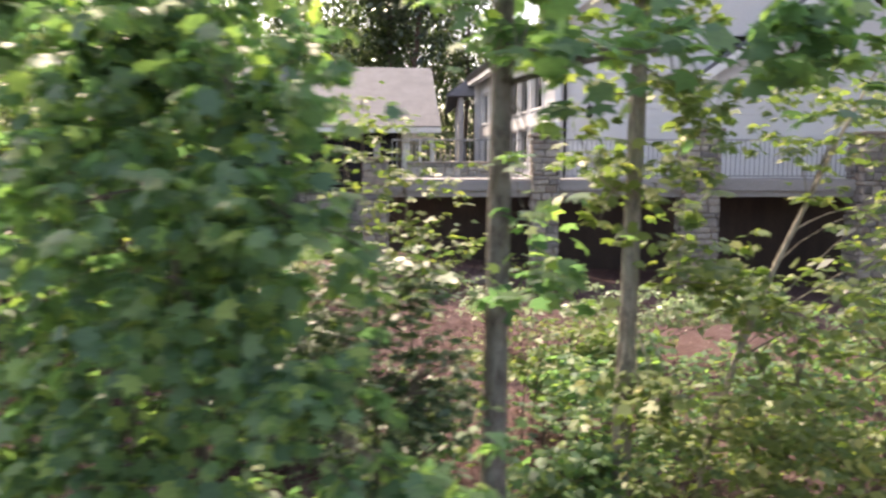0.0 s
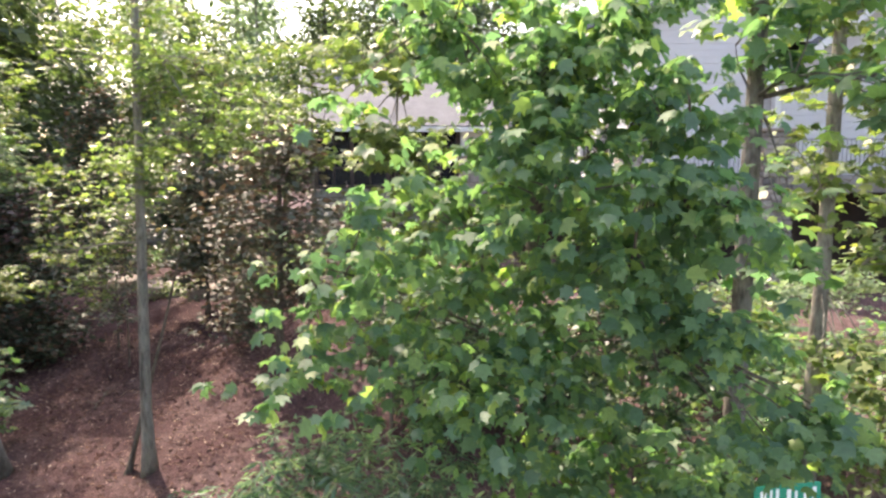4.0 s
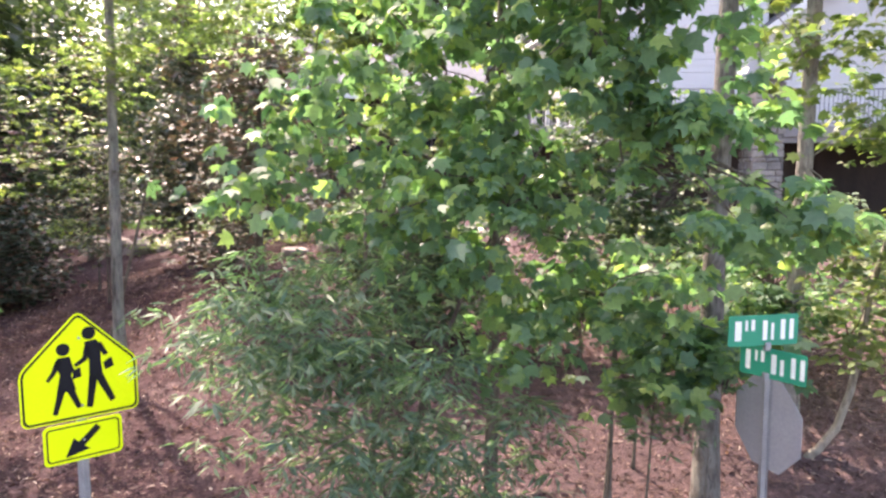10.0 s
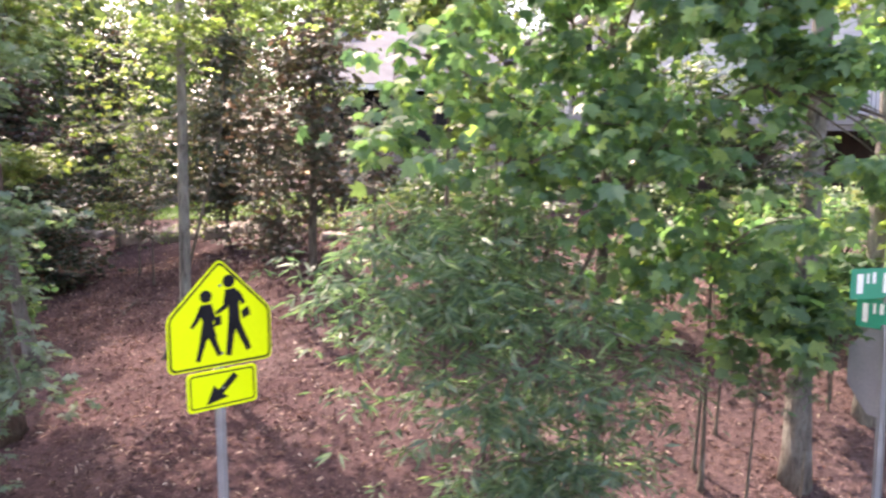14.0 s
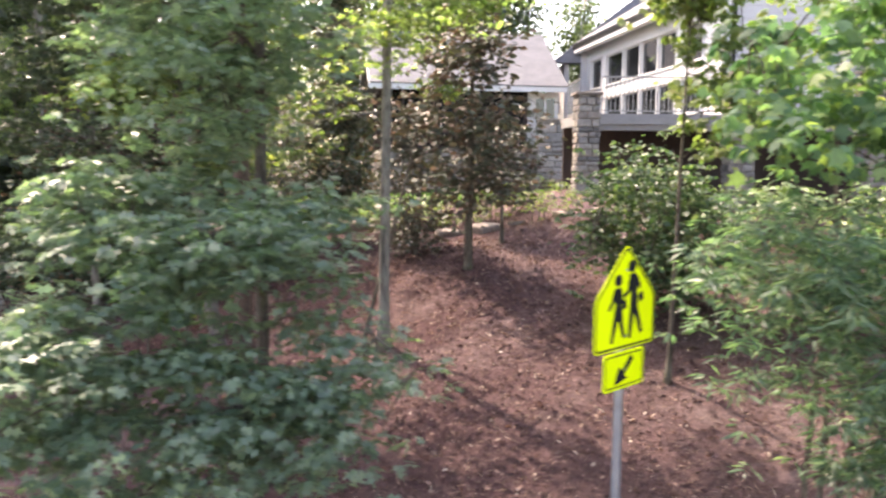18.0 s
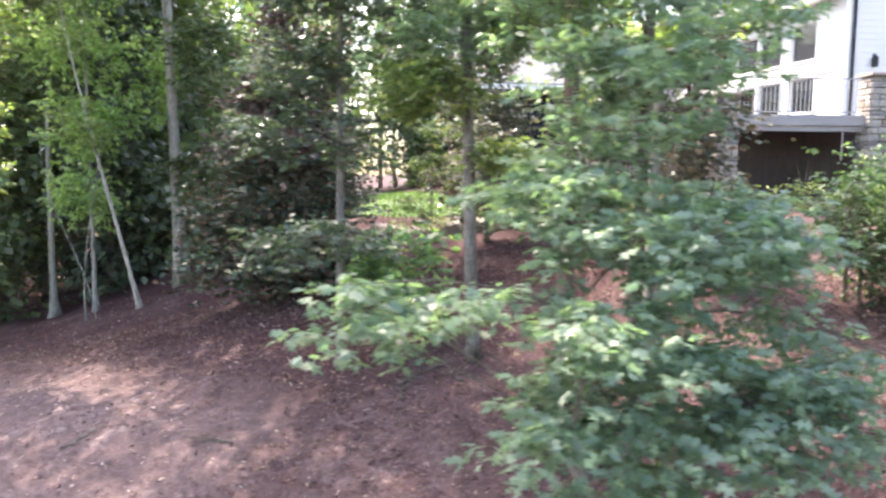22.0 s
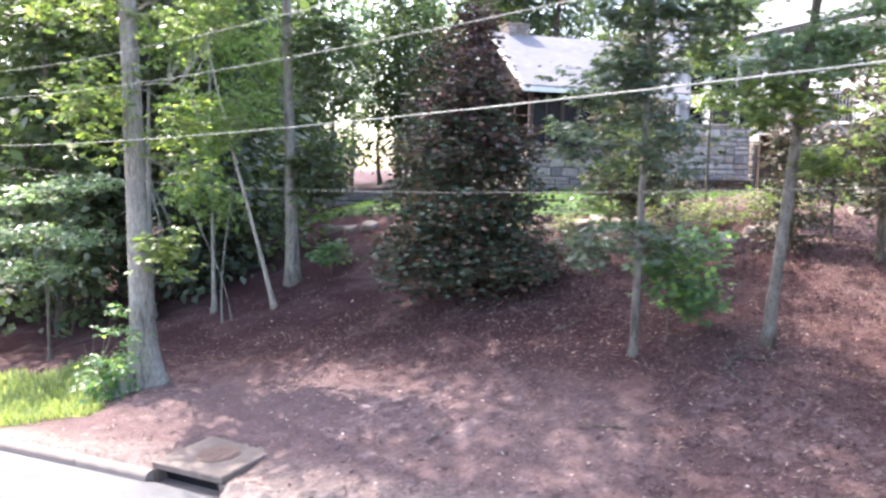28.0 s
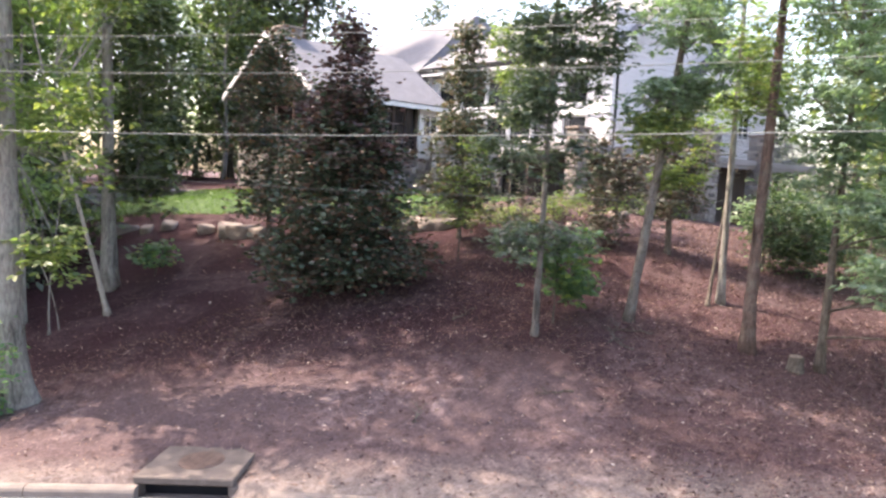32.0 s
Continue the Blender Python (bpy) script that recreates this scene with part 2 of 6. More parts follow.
M["sign_black"] = grained("sign_black", (0.008, 0.008, 0.01), (0.016, 0.016, 0.02), 5.0, 60.0, 0.62, 0.02, spec=0.15)
M["sign_green"] = grained("sign_green", (0.0, 0.22, 0.13), (0.006, 0.29, 0.18), 4.0, 60.0, 0.4, 0.02)
M["sign_white"] = grained("sign_white", (0.72, 0.75, 0.73), (0.85, 0.87, 0.85), 6.0, 60.0, 0.45, 0.02)
M["white_trim"] = grained("white_trim", (0.62, 0.62, 0.62), (0.72, 0.72, 0.72), 1.5, 40.0, 0.5, 0.05)
M["wall_paint"] = grained("wall_paint", (0.52, 0.51, 0.52), (0.62, 0.61, 0.62), 0.8, 30.0, 0.7, 0.1)
M["deck_grey"] = grained("deck_grey", (0.2, 0.19, 0.19), (0.33, 0.31, 0.31), 2.0, 50.0, 0.75, 0.2, 0.0, (0.2, 1, 1))
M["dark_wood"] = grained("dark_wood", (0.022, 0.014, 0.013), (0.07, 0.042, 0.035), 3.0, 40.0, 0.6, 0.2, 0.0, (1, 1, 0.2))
M["shingle"] = grained("shingle", (0.11, 0.11, 0.12), (0.2, 0.2, 0.215), 2.0, 26.0, 0.85, 0.6)
M["shingle_dark"] = grained("shingle_dark", (0.06, 0.062, 0.07), (0.15, 0.15, 0.16), 2.0, 26.0, 0.85, 0.6)
M["mortar"] = grained("mortar", (0.15, 0.135, 0.12), (0.26, 0.235, 0.21), 6.0, 60.0, 0.95, 0.4)
M["boulder"] = grained("boulder", (0.13, 0.105, 0.09), (0.34, 0.28, 0.24), 2.2, 20.0, 0.9, 0.7)
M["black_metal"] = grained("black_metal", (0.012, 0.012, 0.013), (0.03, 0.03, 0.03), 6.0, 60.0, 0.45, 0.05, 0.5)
M["rail_grey"] = grained("rail_grey", (0.2, 0.2, 0.21), (0.32, 0.32, 0.33), 6.0, 60.0, 0.5, 0.05, 0.4)
M["wire_grey"] = grained("wire_grey", (0.15, 0.16, 0.14), (0.25, 0.26, 0.235), 4.0, 60.0, 0.5, 0.02)
M["wire_black"] = grained("wire_black", (0.03, 0.03, 0.03), (0.06, 0.06, 0.06), 4.0, 60.0, 0.5, 0.02)
M["stump"] = grained("stump", (0.12, 0.09, 0.07), (0.32, 0.25, 0.19), 6.0, 50.0, 0.9, 0.4)


def stony(name, stops):
    """Field stone, each piece of its own grey, tan or rust."""
    n = Nodes(name)
    info = n.add("ShaderNodeObjectInfo")
    own = n.ramp(info.outputs["Random"], stops)
    grain = n.noise(n.coords(), 18.0, 5.0)
    cloud = n.noise(n.coords(), 4.0, 4.0)
    colour = n.mix(0.55, own, n.ramp(grain, [(0.3, (0.35, 0.35, 0.35)), (0.7, (1, 1, 1))]), "MULTIPLY")
    colour = n.mix(0.5, colour, n.ramp(cloud, [(0.35, (0.45, 0.43, 0.4)), (0.65, (1, 1, 1))]), "MULTIPLY")
    return n.surface(n.paint(colour, 0.85, 0.0, n.bump(grain, 0.7, 0.03), 0.25))


M["stone"] = stony("stone", [(0.0, (0.17, 0.16, 0.16)), (0.35, (0.34, 0.31, 0.29)), (0.7, (0.44, 0.4, 0.36)), (1.0, (0.28, 0.23, 0.2))])
M["stone_pale"] = stony("stone_pale", [(0.0, (0.3, 0.29, 0.28)), (0.4, (0.5, 0.47, 0.44)), (0.75, (0.62, 0.58, 0.54)), (1.0, (0.44, 0.38, 0.33))])


def window_glass():
    n = Nodes("window_glass")
    wave = n.noise(n.coords(), 1.2, 2.0)
    return n.surface(n.paint(n.ramp(wave, [(0.3, (0.012, 0.014, 0.016)), (0.7, (0.03, 0.034, 0.036))]), 0.06, 0.0, n.bump(wave, 0.03, 0.05), 0.8))


M["glass"] = window_glass()


def screen_mesh():
    n = Nodes("screen_mesh")
    clear = n.add("ShaderNodeBsdfTransparent", Color=(0.5, 0.5, 0.52, 1))
    both = n.add("ShaderNodeMixShader", i0=0.75, i1=clear.outputs[0], i2=n.paint((0.02, 0.018, 0.02), 0.8))
    return n.surface(both.outputs[0])


M["screen"] = screen_mesh()


def forest_floor():
    """Red-brown pine straw and mulch over pale clay, with worn bare patches; some sun and shade are put into the
    colour.
    """
    n = Nodes("forest_floor")
    at = n.coords()
    straw = n.noise(n.coords((1.0, 2.4, 1.0)), 30.0, 6.0, 0.75, 1.2)
    chips = n.add("ShaderNodeTexVoronoi", Vector=n.mix(0.06, at, n.add("ShaderNodeTexNoise", Vector=at, Scale=9.0).outputs["Color"]), Scale=24.0)
    middle = n.noise(at, 3.1, 5.0, 0.7, 0.4)
    broad = n.noise(at, 0.42, 4.0, 0.6, 0.6)
    mulch = n.ramp(straw, [(0.28, (0.034, 0.017, 0.019)), (0.5, (0.1, 0.05, 0.054)), (0.72, (0.32, 0.185, 0.178))])
    mulch = n.mix(n.ramp(chips.outputs["Distance"], [(0.0, (0.0, 0.0, 0.0)), (0.55, (0.45, 0.45, 0.45))]), mulch, (0.05, 0.027, 0.03))
    clay = n.ramp(straw, [(0.25, (0.14, 0.092, 0.093)), (0.75, (0.365, 0.277, 0.268))])
    strand = n.noise(n.coords((1.0, 2.6, 1.0)), 17.0, 3.0, 0.65, 1.6)
    laid = n.ramp(strand, [(0.54, (0, 0, 0)), (0.66, (0.6, 0.6, 0.6))])
    mulch = n.mix(laid, mulch, (0.27, 0.155, 0.142))
    clay = n.mix(laid, clay, (0.39, 0.288, 0.268))
    worn = n.add("ShaderNodeMath", i0=n.ramp(broad, [(0.45, (0, 0, 0)), (0.6, (1, 1, 1))]), i1=n.ramp(middle, [(0.35, (0.15, 0.15, 0.15)), (0.65, (1, 1, 1))]))
    worn.operation = "MULTIPLY"
    split = n.add("ShaderNodeSeparateXYZ", Vector=at)

    def sloped(kx, ky, ragged):
        """A line across the plan, frayed by the broad noise."""
        a = n.add("ShaderNodeMath", i0=split.outputs[0], i1=kx)
        b = n.add("ShaderNodeMath", i0=split.outputs[1], i1=ky)
        c = n.add("ShaderNodeMath", i0=broad, i1=ragged)
        for node in (a, b, c):
            node.operation = "MULTIPLY_ADD"
        a.inputs[2].default_value = 0.0
        n.tree.links.new(a.outputs[0], b.inputs[2])
        n.tree.links.new(b.outputs[0], c.inputs[2])
        return c.outputs[0]

    uphill = n.add("ShaderNodeMapRange", Value=sloped(0.8, 1.0, 7.0), i1=2.3, i2=5.2, i3=1.0, i4=0.06)
    along = n.add("ShaderNodeMapRange", Value=sloped(1.0, -0.6, 3.0), i1=-16.5, i2=-15.2, i3=1.0, i4=0.6)
    # paler clay to the right, with the sun on it put into the colour
    sun_pale = n.add("ShaderNodeMapRange", Value=sloped(1.0, 0.0, 2.0), i1=-6.5, i2=-1.2, i3=0.0, i4=0.75)
    both = n.add("ShaderNodeMath", i0=uphill.outputs[0], i1=along.outputs[0])
    both.operation = "MULTIPLY"
    bed = n.add("ShaderNodeMath", i0=both.outputs[0], i1=sun_pale.outputs[0])
    bed.operation = "MAXIMUM"
    thin = n.add("ShaderNodeMath", i0=bed.outputs[0], i1=0.52)
    thin.operation = "MULTIPLY"
    bare = n.add("ShaderNodeMath", i0=worn.outputs[0], i1=thin.outputs[0])
    bare.operation = "MAXIMUM"
    full = n.add("ShaderNodeMath", i0=bare.outputs[0], i1=n.ramp(bed.outputs[0], [(0.0, (0.3, 0.3, 0.3)), (1.0, (1, 1, 1))]))
    full.operation = "MULTIPLY"
    # darker mulch bed toward the wood, with the wood's shade painted into it
    bed_shade = n.add("ShaderNodeMapRange", Value=sloped(1.0, -0.9, 1.5), i1=-17.0, i2=-21.0, i3=0.0, i4=1.0)
    mulch = n.mix(bed_shade.outputs[0], mulch, n.mix(1.0, mulch, (0.52, 0.41, 0.45), "MULTIPLY"))
    colour = n.mix(full.outputs[0], mulch, clay)
    sandy = n.add("ShaderNodeMapRange", Value=sloped(0.85, 1.0, 1.2), i1=-5.7, i2=-4.2, i3=0.75, i4=0.0)
    colour = n.mix(sandy.outputs[0], colour, n.ramp(straw, [(0.25, (0.21, 0.17, 0.145)), (0.75, (0.5, 0.425, 0.37))]))
    lumps = n.noise(at, 14.0, 4.0, 0.7, 0.5)
    colour = n.mix(0.7, colour, n.ramp(lumps, [(0.36, (0.45, 0.43, 0.43)), (0.6, (1, 1, 1))]), "MULTIPLY")
    colour = n.mix(0.45, colour, n.ramp(middle, [(0.3, (0.45, 0.42, 0.42)), (0.7, (1, 1, 1))]), "MULTIPLY")
    return n.surface(n.paint(colour, 0.95, 0.0, n.bump(straw, 0.8, 0.03), 0.15))


M["forest_floor"] = forest_floor()
M["lawn"] = grained("lawn", (0.035, 0.07, 0.022), (0.075, 0.125, 0.04), 1.5, 60.0, 0.9, 0.5)


# ---- mesh helpers ----
def solid(name, verts, faces, material, parent=None, label="", smooth=False):
    mesh = bpy.data.meshes.new(name)
    mesh.from_pydata([tuple(v) for v in verts], [], [tuple(f) for f in faces])
    mesh.materials.append(material)
    if smooth:
        mesh.shade_smooth()
    ob = new(name, mesh)
    ob.parent = parent
    return tagged(ob, label)


def part(name, bm, material, parent=None, label="", smooth=False):
    mesh = bpy.data.meshes.new(name)
    bm.to_mesh(mesh)
    bm.free()
    mesh.materials.append(material)
    if smooth:
        mesh.shade_smooth()
    ob = new(name, mesh)
    ob.parent = parent
    return tagged(ob, label)


def sharing(name, mesh, m, parent):
    ob = new(name, mesh)
    ob.parent = parent
    ob.matrix_local = m
    return ob


def empty(name, m, label, category, group="", kind=""):
    ob = new(name)
    ob.empty_display_size = 0.1
    ob.matrix_world = m
    return tagged(ob, label, category, group, kind)


def block(size, at=(0, 0, 0), bevel=0.0, m=None):
    bm = bmesh.new()
    bmesh.ops.create_cube(bm, size=1.0)
    bmesh.ops.scale(bm, vec=size, verts=bm.verts)
    if bevel:
        bmesh.ops.bevel(bm, geom=bm.edges[:], offset=bevel, segments=1, affect="EDGES", profile=0.5)
    bmesh.ops.translate(bm, vec=at, verts=bm.verts)
    if m is not None:
        bmesh.ops.transform(bm, matrix=m, verts=bm.verts)
    return bm


def join(*bms):
    whole = bms[0]
    for other in bms[1:]:
        mesh = bpy.data.meshes.new("spare")
        other.to_mesh(mesh)
        other.free()
        whole.from_mesh(mesh)
        bpy.data.meshes.remove(mesh)
    return whole


def slab(outline, depth, m=None, hole=None):
    """A flat outline in x and z with a thickness along y."""
    bm = bmesh.new()
    front = bm.faces.new([bm.verts.new((x, 0, z)) for x, z in outline])
    made = bmesh.ops.extrude_face_region(bm, geom=[front])
    bmesh.ops.translate(bm, vec=(0, depth, 0), verts=[v for v in made["geom"] if isinstance(v, bmesh.types.BMVert)])
    bmesh.ops.recalc_face_normals(bm, faces=bm.faces)
    if m is not None:
        bmesh.ops.transform(bm, matrix=m, verts=bm.verts)
    return bm


def tube(points, radii, sides=8, wobble=0.0, flare=None, rng=None):
    """Vertices and faces of a tapered tube along points, closed at both ends."""
    pts = [Vector(p) for p in points]
    verts, faces = [], []
    for i, p in enumerate(pts):
        way = (pts[min(i + 1, len(pts) - 1)] - pts[max(i - 1, 0)]).normalized()
        side = way.cross(Vector((0.31, 0.95, 0.05))).normalized()
        up = side.cross(way)
        for k in range(sides):
            a = 2 * math.pi * k / sides
            r = radii[i]
            if flare and i < len(flare):
                r *= 1 + flare[i] * (0.6 + 0.8 * max(0.0, math.cos(2.5 * a + 1.1)))
            if wobble:
                r *= 1 + wobble * (noise.noise(p * 1.7 + Vector((math.cos(a), math.sin(a), 0.0)) * 1.3) )
            verts.append(p + r * (math.cos(a) * side + math.sin(a) * up))
    n = sides
    for i in range(len(pts) - 1):
        for k in range(n):
            faces.append((i * n + k, i * n + (k + 1) % n, (i + 1) * n + (k + 1) % n, (i + 1) * n + k))
    faces.append(tuple(range(n - 1, -1, -1)))
    faces.append(tuple((len(pts) - 1) * n + k for k in range(n)))
    return verts, faces


# ---- leaves ----
LEAF = {
    "maple": [(0, 0, 0), (0.16, 0.02, 0.02), (0.5, 0.2, -0.05), (0.34, 0.38, 0.03), (0.52, 0.68, -0.07), (0.2, 0.66, 0.04), (0.0, 1.0, -0.12),
              (-0.2, 0.66, 0.04), (-0.52, 0.68, -0.07), (-0.34, 0.38, 0.03), (-0.5, 0.2, -0.05), (-0.16, 0.02, 0.02)],
    "oak": [(0, 0, 0), (0.2, 0.2, 0.03), (0.1, 0.36, 0.02), (0.34, 0.56, -0.02), (0.14, 0.72, 0.0), (0.0, 1.0, -0.08), (-0.14, 0.72, 0.0), (-0.34, 0.56, -0.02), (-0.1, 0.36, 0.02), (-0.2, 0.2, 0.03)],
    "pin_oak": [(0, 0, 0), (0.27, 0.24, -0.02), (0.06, 0.38, 0.03), (0.31, 0.62, -0.05), (0.07, 0.66, 0.02), (0.0, 1.0, -0.1), (-0.07, 0.66, 0.02), (-0.31, 0.62, -0.05), (-0.06, 0.38, 0.03), (-0.27, 0.24, -0.02)],
    "oval": [(0, 0, 0), (0.24, 0.3, 0.06), (0.2, 0.7, 0.03), (0, 1.0, -0.08), (-0.2, 0.7, 0.03), (-0.24, 0.3, 0.06)],
    "narrow": [(0, 0, 0), (0.085, 0.45, 0.03), (0, 1.0, -0.1), (-0.085, 0.45, 0.03)],
    "card": [(0, 0, 0), (0.33, 0.5, 0.07), (0, 1.0, -0.06), (-0.33, 0.5, 0.07)],
    "chip": [(-0.2, 0, 0), (0.22, 0.1, 0.08), (0.16, 0.9, 0.02), (-0.24, 1.0, 0.06)],
    "blade": [(-0.05, 0, 0), (0.05, 0, 0), (0.03, 0.6, 0.08), (0, 1.0, 0.3)],
}


def turned(way, up):
    """Frames whose y runs along way and whose z is as near to up as may be."""
    way = way / np.linalg.norm(way, axis=1, keepdims=True)
    side = np.cross(way, up)
    side /= np.linalg.norm(side, axis=1, keepdims=True) + 1e-9
    top = np.cross(side, way)
    return np.stack([side, way, top], axis=-1)


def leaf_mesh(name, shape, places, frames, sizes, material):
    base = np.array(LEAF[shape], float)
    k, n = len(base), len(places)
    co = np.einsum("nij,kj->nki", frames, base) * sizes[:, None, None] + places[:, None, :]
    mesh = bpy.data.meshes.new(name)
    mesh.vertices.add(n * k)
    mesh.vertices.foreach_set("co", co.reshape(-1).astype(np.float32))
    mesh.loops.add(n * k)
    mesh.loops.foreach_set("vertex_index", np.arange(n * k, dtype=np.int32))
    mesh.polygons.add(n)
    mesh.polygons.foreach_set("loop_start", np.arange(0, n * k, k, dtype=np.int32))
    mesh.polygons.foreach_set("loop_total", np.full(n, k, dtype=np.int32))
    mesh.update(calc_edges=True)
    mesh.materials.append(material)
    return mesh


def sprays(rng, blobs, clumps, each, flat=0.45, spread=0.3, shell=0.55):
    """Leaf places and the clumps' middles inside ellipsoids; clumps lie mostly near the outside."""
    weights = np.array([b[3] * b[4] * b[5] for b in blobs]) ** 0.5
    pick = rng.choice(len(blobs), clumps, p=weights / weights.sum())
    b = np.array(blobs, float)[pick]
    way = rng.normal(size=(clumps, 3))
    way /= np.linalg.norm(way, axis=1, keepdims=True)
    far = (shell + (1 - shell) * rng.random((clumps, 1))) * (0.85 + 0.3 * rng.random((clumps, 1)))
    middles = b[:, :3] + way * far * b[:, 3:6]
    counts = np.maximum(3, (each * (0.4 + 1.2 * rng.random(clumps))).astype(int))
    which = np.repeat(np.arange(clumps), counts)
    size = spread * (0.6 + 0.8 * rng.random(clumps))
    local = rng.normal(size=(len(which), 3)) * [1, 1, flat] * size[which][:, None] * 0.75
    return middles, which, local


ROSETTE = {"oak": 7, "pin_oak": 7, "maple": 5, "narrow": 9, "oval": 6}


def crown_parts(rng, blobs, clumps, each, shape, size, flat=0.45, spread=0.3, shell=0.55, droop=0.35, tilt=0.5):
    """Leaves in rosettes at the twigs' ends; the rosettes lie together in flat sprays."""
    middles, which, local = sprays(rng, blobs, clumps, each, flat, spread, shell)
    star = ROSETTE.get(shape, 1)
    n = len(local)
    if star > 1:
        lead = (np.arange(n) // star) * star
        same = which[lead] == which
        local = np.where(same[:, None], local[lead], local)
        turn = rng.uniform(0, 2 * np.pi, n)
        out = np.column_stack([np.cos(turn), np.sin(turn), np.zeros(n)])
        away = local / (np.linalg.norm(local, axis=1, keepdims=True) + 1e-6)
        out += 0.55 * away * [1, 1, 0.3]
        out[:, 2] += 0.15 - droop * (0.3 + 1.4 * rng.random(n))
        out /= np.linalg.norm(out, axis=1, keepdims=True)
        local = local + out * size * (0.1 + 0.35 * rng.random((n, 1))) + rng.normal(size=(n, 3)) * size * 0.1
        up = rng.normal(size=(n, 3)) * tilt + 0.35 * away * [1, 1, 0] + [0, 0, 1]
    else:
        out = local.copy()
        out[:, 2] *= 0.4
        out += rng.normal(size=out.shape) * 0.12
        out[:, 2] -= droop * np.linalg.norm(out, axis=1) * (0.4 + 1.2 * rng.random(n))
        up = rng.normal(size=out.shape) * 0.42 + [0, 0, 1]
    sizes = size * (0.6 + 0.7 * rng.random(n))
    return middles, middles[which] + local, turned(out, up), sizes


H_POWERS = [(0, 0), (0, 1), (0, 2), (0, 3), (0, 4), (1, 0), (1, 1), (1, 2), (1, 3), (2, 0), (2, 1), (2, 2), (3, 0), (3, 1), (4, 0)]
H_FACTORS = [1.901, 1.579, -0.899, 0.427, -0.18, 2.786, 0.28, -1.419, 0.335, -3.217, -1.282, 0.912, -0.829, 0.533, 1.392]
KERB = [(-60, 30), (-30, 17.6), (-22.6, 12.6), (-21.0, 11.35), (-19.75, 10.45), (-18.3, 9.15), (-17.2, 8.0), (-15.5, 6.1), (-13, 4.0), (-9, 2.6), (-5, 2.4), (60, 2.4)]


def road_z(x):
    return -0.27 + 0.056 * (np.clip(x, -40, 30) + 5)


def kerb_y(x):
    return np.interp(x, [k[0] for k in KERB], [k[1] for k in KERB])


def ground_z(x, y):
    """The bank: it rises from the kerb to the house, and falls to the left."""
    x, y = np.asarray(x, float), np.asarray(y, float)
    u, v = (np.clip(x, -30, 15) + 8) / 18, (np.clip(y, 2, 37) - 17) / 16
    hill = sum(f * u ** i * v ** j for f, (i, j) in zip(H_FACTORS, H_POWERS))
    hill = hill + 0.5 * np.exp(-((x + 1.5) ** 2 / 9 + (y - 19.5) ** 2 / 9)) + 0.35 * np.exp(-((x + 5.5) ** 2 / 4 + (y - 12.5) ** 2 / 5))
    hill = hill - 0.3 * np.exp(-((x - 0.6) ** 2 / 9 + (y - 5.6) ** 2 / 5))
    hill = hill + 0.6 * np.exp(-((x + 14.5) ** 2 / 20 + (y - 29) ** 2 / 30))
    rough = 0.05 * np.sin(1.3 * x + 0.7 * y) * np.sin(0.9 * y - 0.4 * x) + 0.03 * np.sin(2.9 * x + 1.0) * np.sin(3.3 * y)
    away = (y - kerb_y(x)) * 0.78
    s = np.clip(away / 1.8, 0, 1)
    s = s * s * (3 - 2 * s)
    edge = road_z(x) + 0.13
    z = edge + (hill + rough - edge) * s
    z = np.where(away < 0.10, road_z(x) - 0.3, z)
    u, v = 0.743 * (x + 18.8) - 0.669 * (y - 10.5), 0.669 * (x + 18.8) + 0.743 * (y - 10.5)
    return np.where((np.abs(u) < 0.66) & (v < 0.5) & (v > -1.2), road_z(x) - 0.5, z)


def on_ground(x, y, sink=0.0):
    return float(ground_z(x, y)) - sink


def limb_line(rng, start, end, bend=0.15, steps=5):
    start, end = Vector(start), Vector(end)
    span = (end - start).length
    mid = (start + end) / 2 + Vector((rng.normal(), rng.normal(), 0.4 + abs(rng.normal()))) * bend * span * 0.5
    out = []
    for i in range(steps + 1):
        s = i / steps
        out.append(start * (1 - s) ** 2 + mid * 2 * s * (1 - s) + end * s * s)
    return out


def rooted(line, r, buttress, seed):
    """A trunk whose foot spreads into ridges that run down into roots."""
    heights = [0.0, 0.05, 0.12, 0.2, 0.32, 0.48, 0.7, 1.0, 1.4, 1.9, 2.6, 3.4, 4.4, 5.6, 7.0, 9.0, 12.0, 16.0, line[-1].z]
    verts, faces, sides = [], [], 40
    zs = [p.z for p in line]
    for h in heights:
        cx, cy, rr = (float(np.interp(h, zs, q)) for q in ([p.x for p in line], [p.y for p in line], r))
        foot = math.exp(-h / 0.42)
        for k in range(sides):
            a = 2 * math.pi * k / sides
            ridge = max(0.0, math.cos(3 * a + seed)) ** 2 + 0.8 * max(0.0, math.cos(2 * a + 1.9 * seed)) ** 3 + 0.35 * max(0.0, math.cos(7 * a + 0.4 * seed))
            furrow = 0.05 * noise.noise(Vector((math.cos(a) * 3.1, math.sin(a) * 3.1, h * 0.6 + seed)))
            lump = 0.1 * noise.noise(Vector((math.cos(a), math.sin(a), h * 0.8 + 3 * seed)))
            d = rr * (1 + furrow + lump + foot * (0.25 + buttress * ridge) + 0.12 * math.exp(-h / 1.6) * ridge)
            verts.append(Vector((cx + d * math.cos(a), cy + d * math.sin(a), h - 0.08 * foot)))
    for i in range(len(heights) - 1):
        for k in range(sides):
            faces.append((i * sides + k, i * sides + (k + 1) % sides, (i + 1) * sides + (k + 1) % sides, (i + 1) * sides + k))
    faces.append(tuple((len(heights) - 1) * sides + k for k in range(sides)))
    return verts, faces


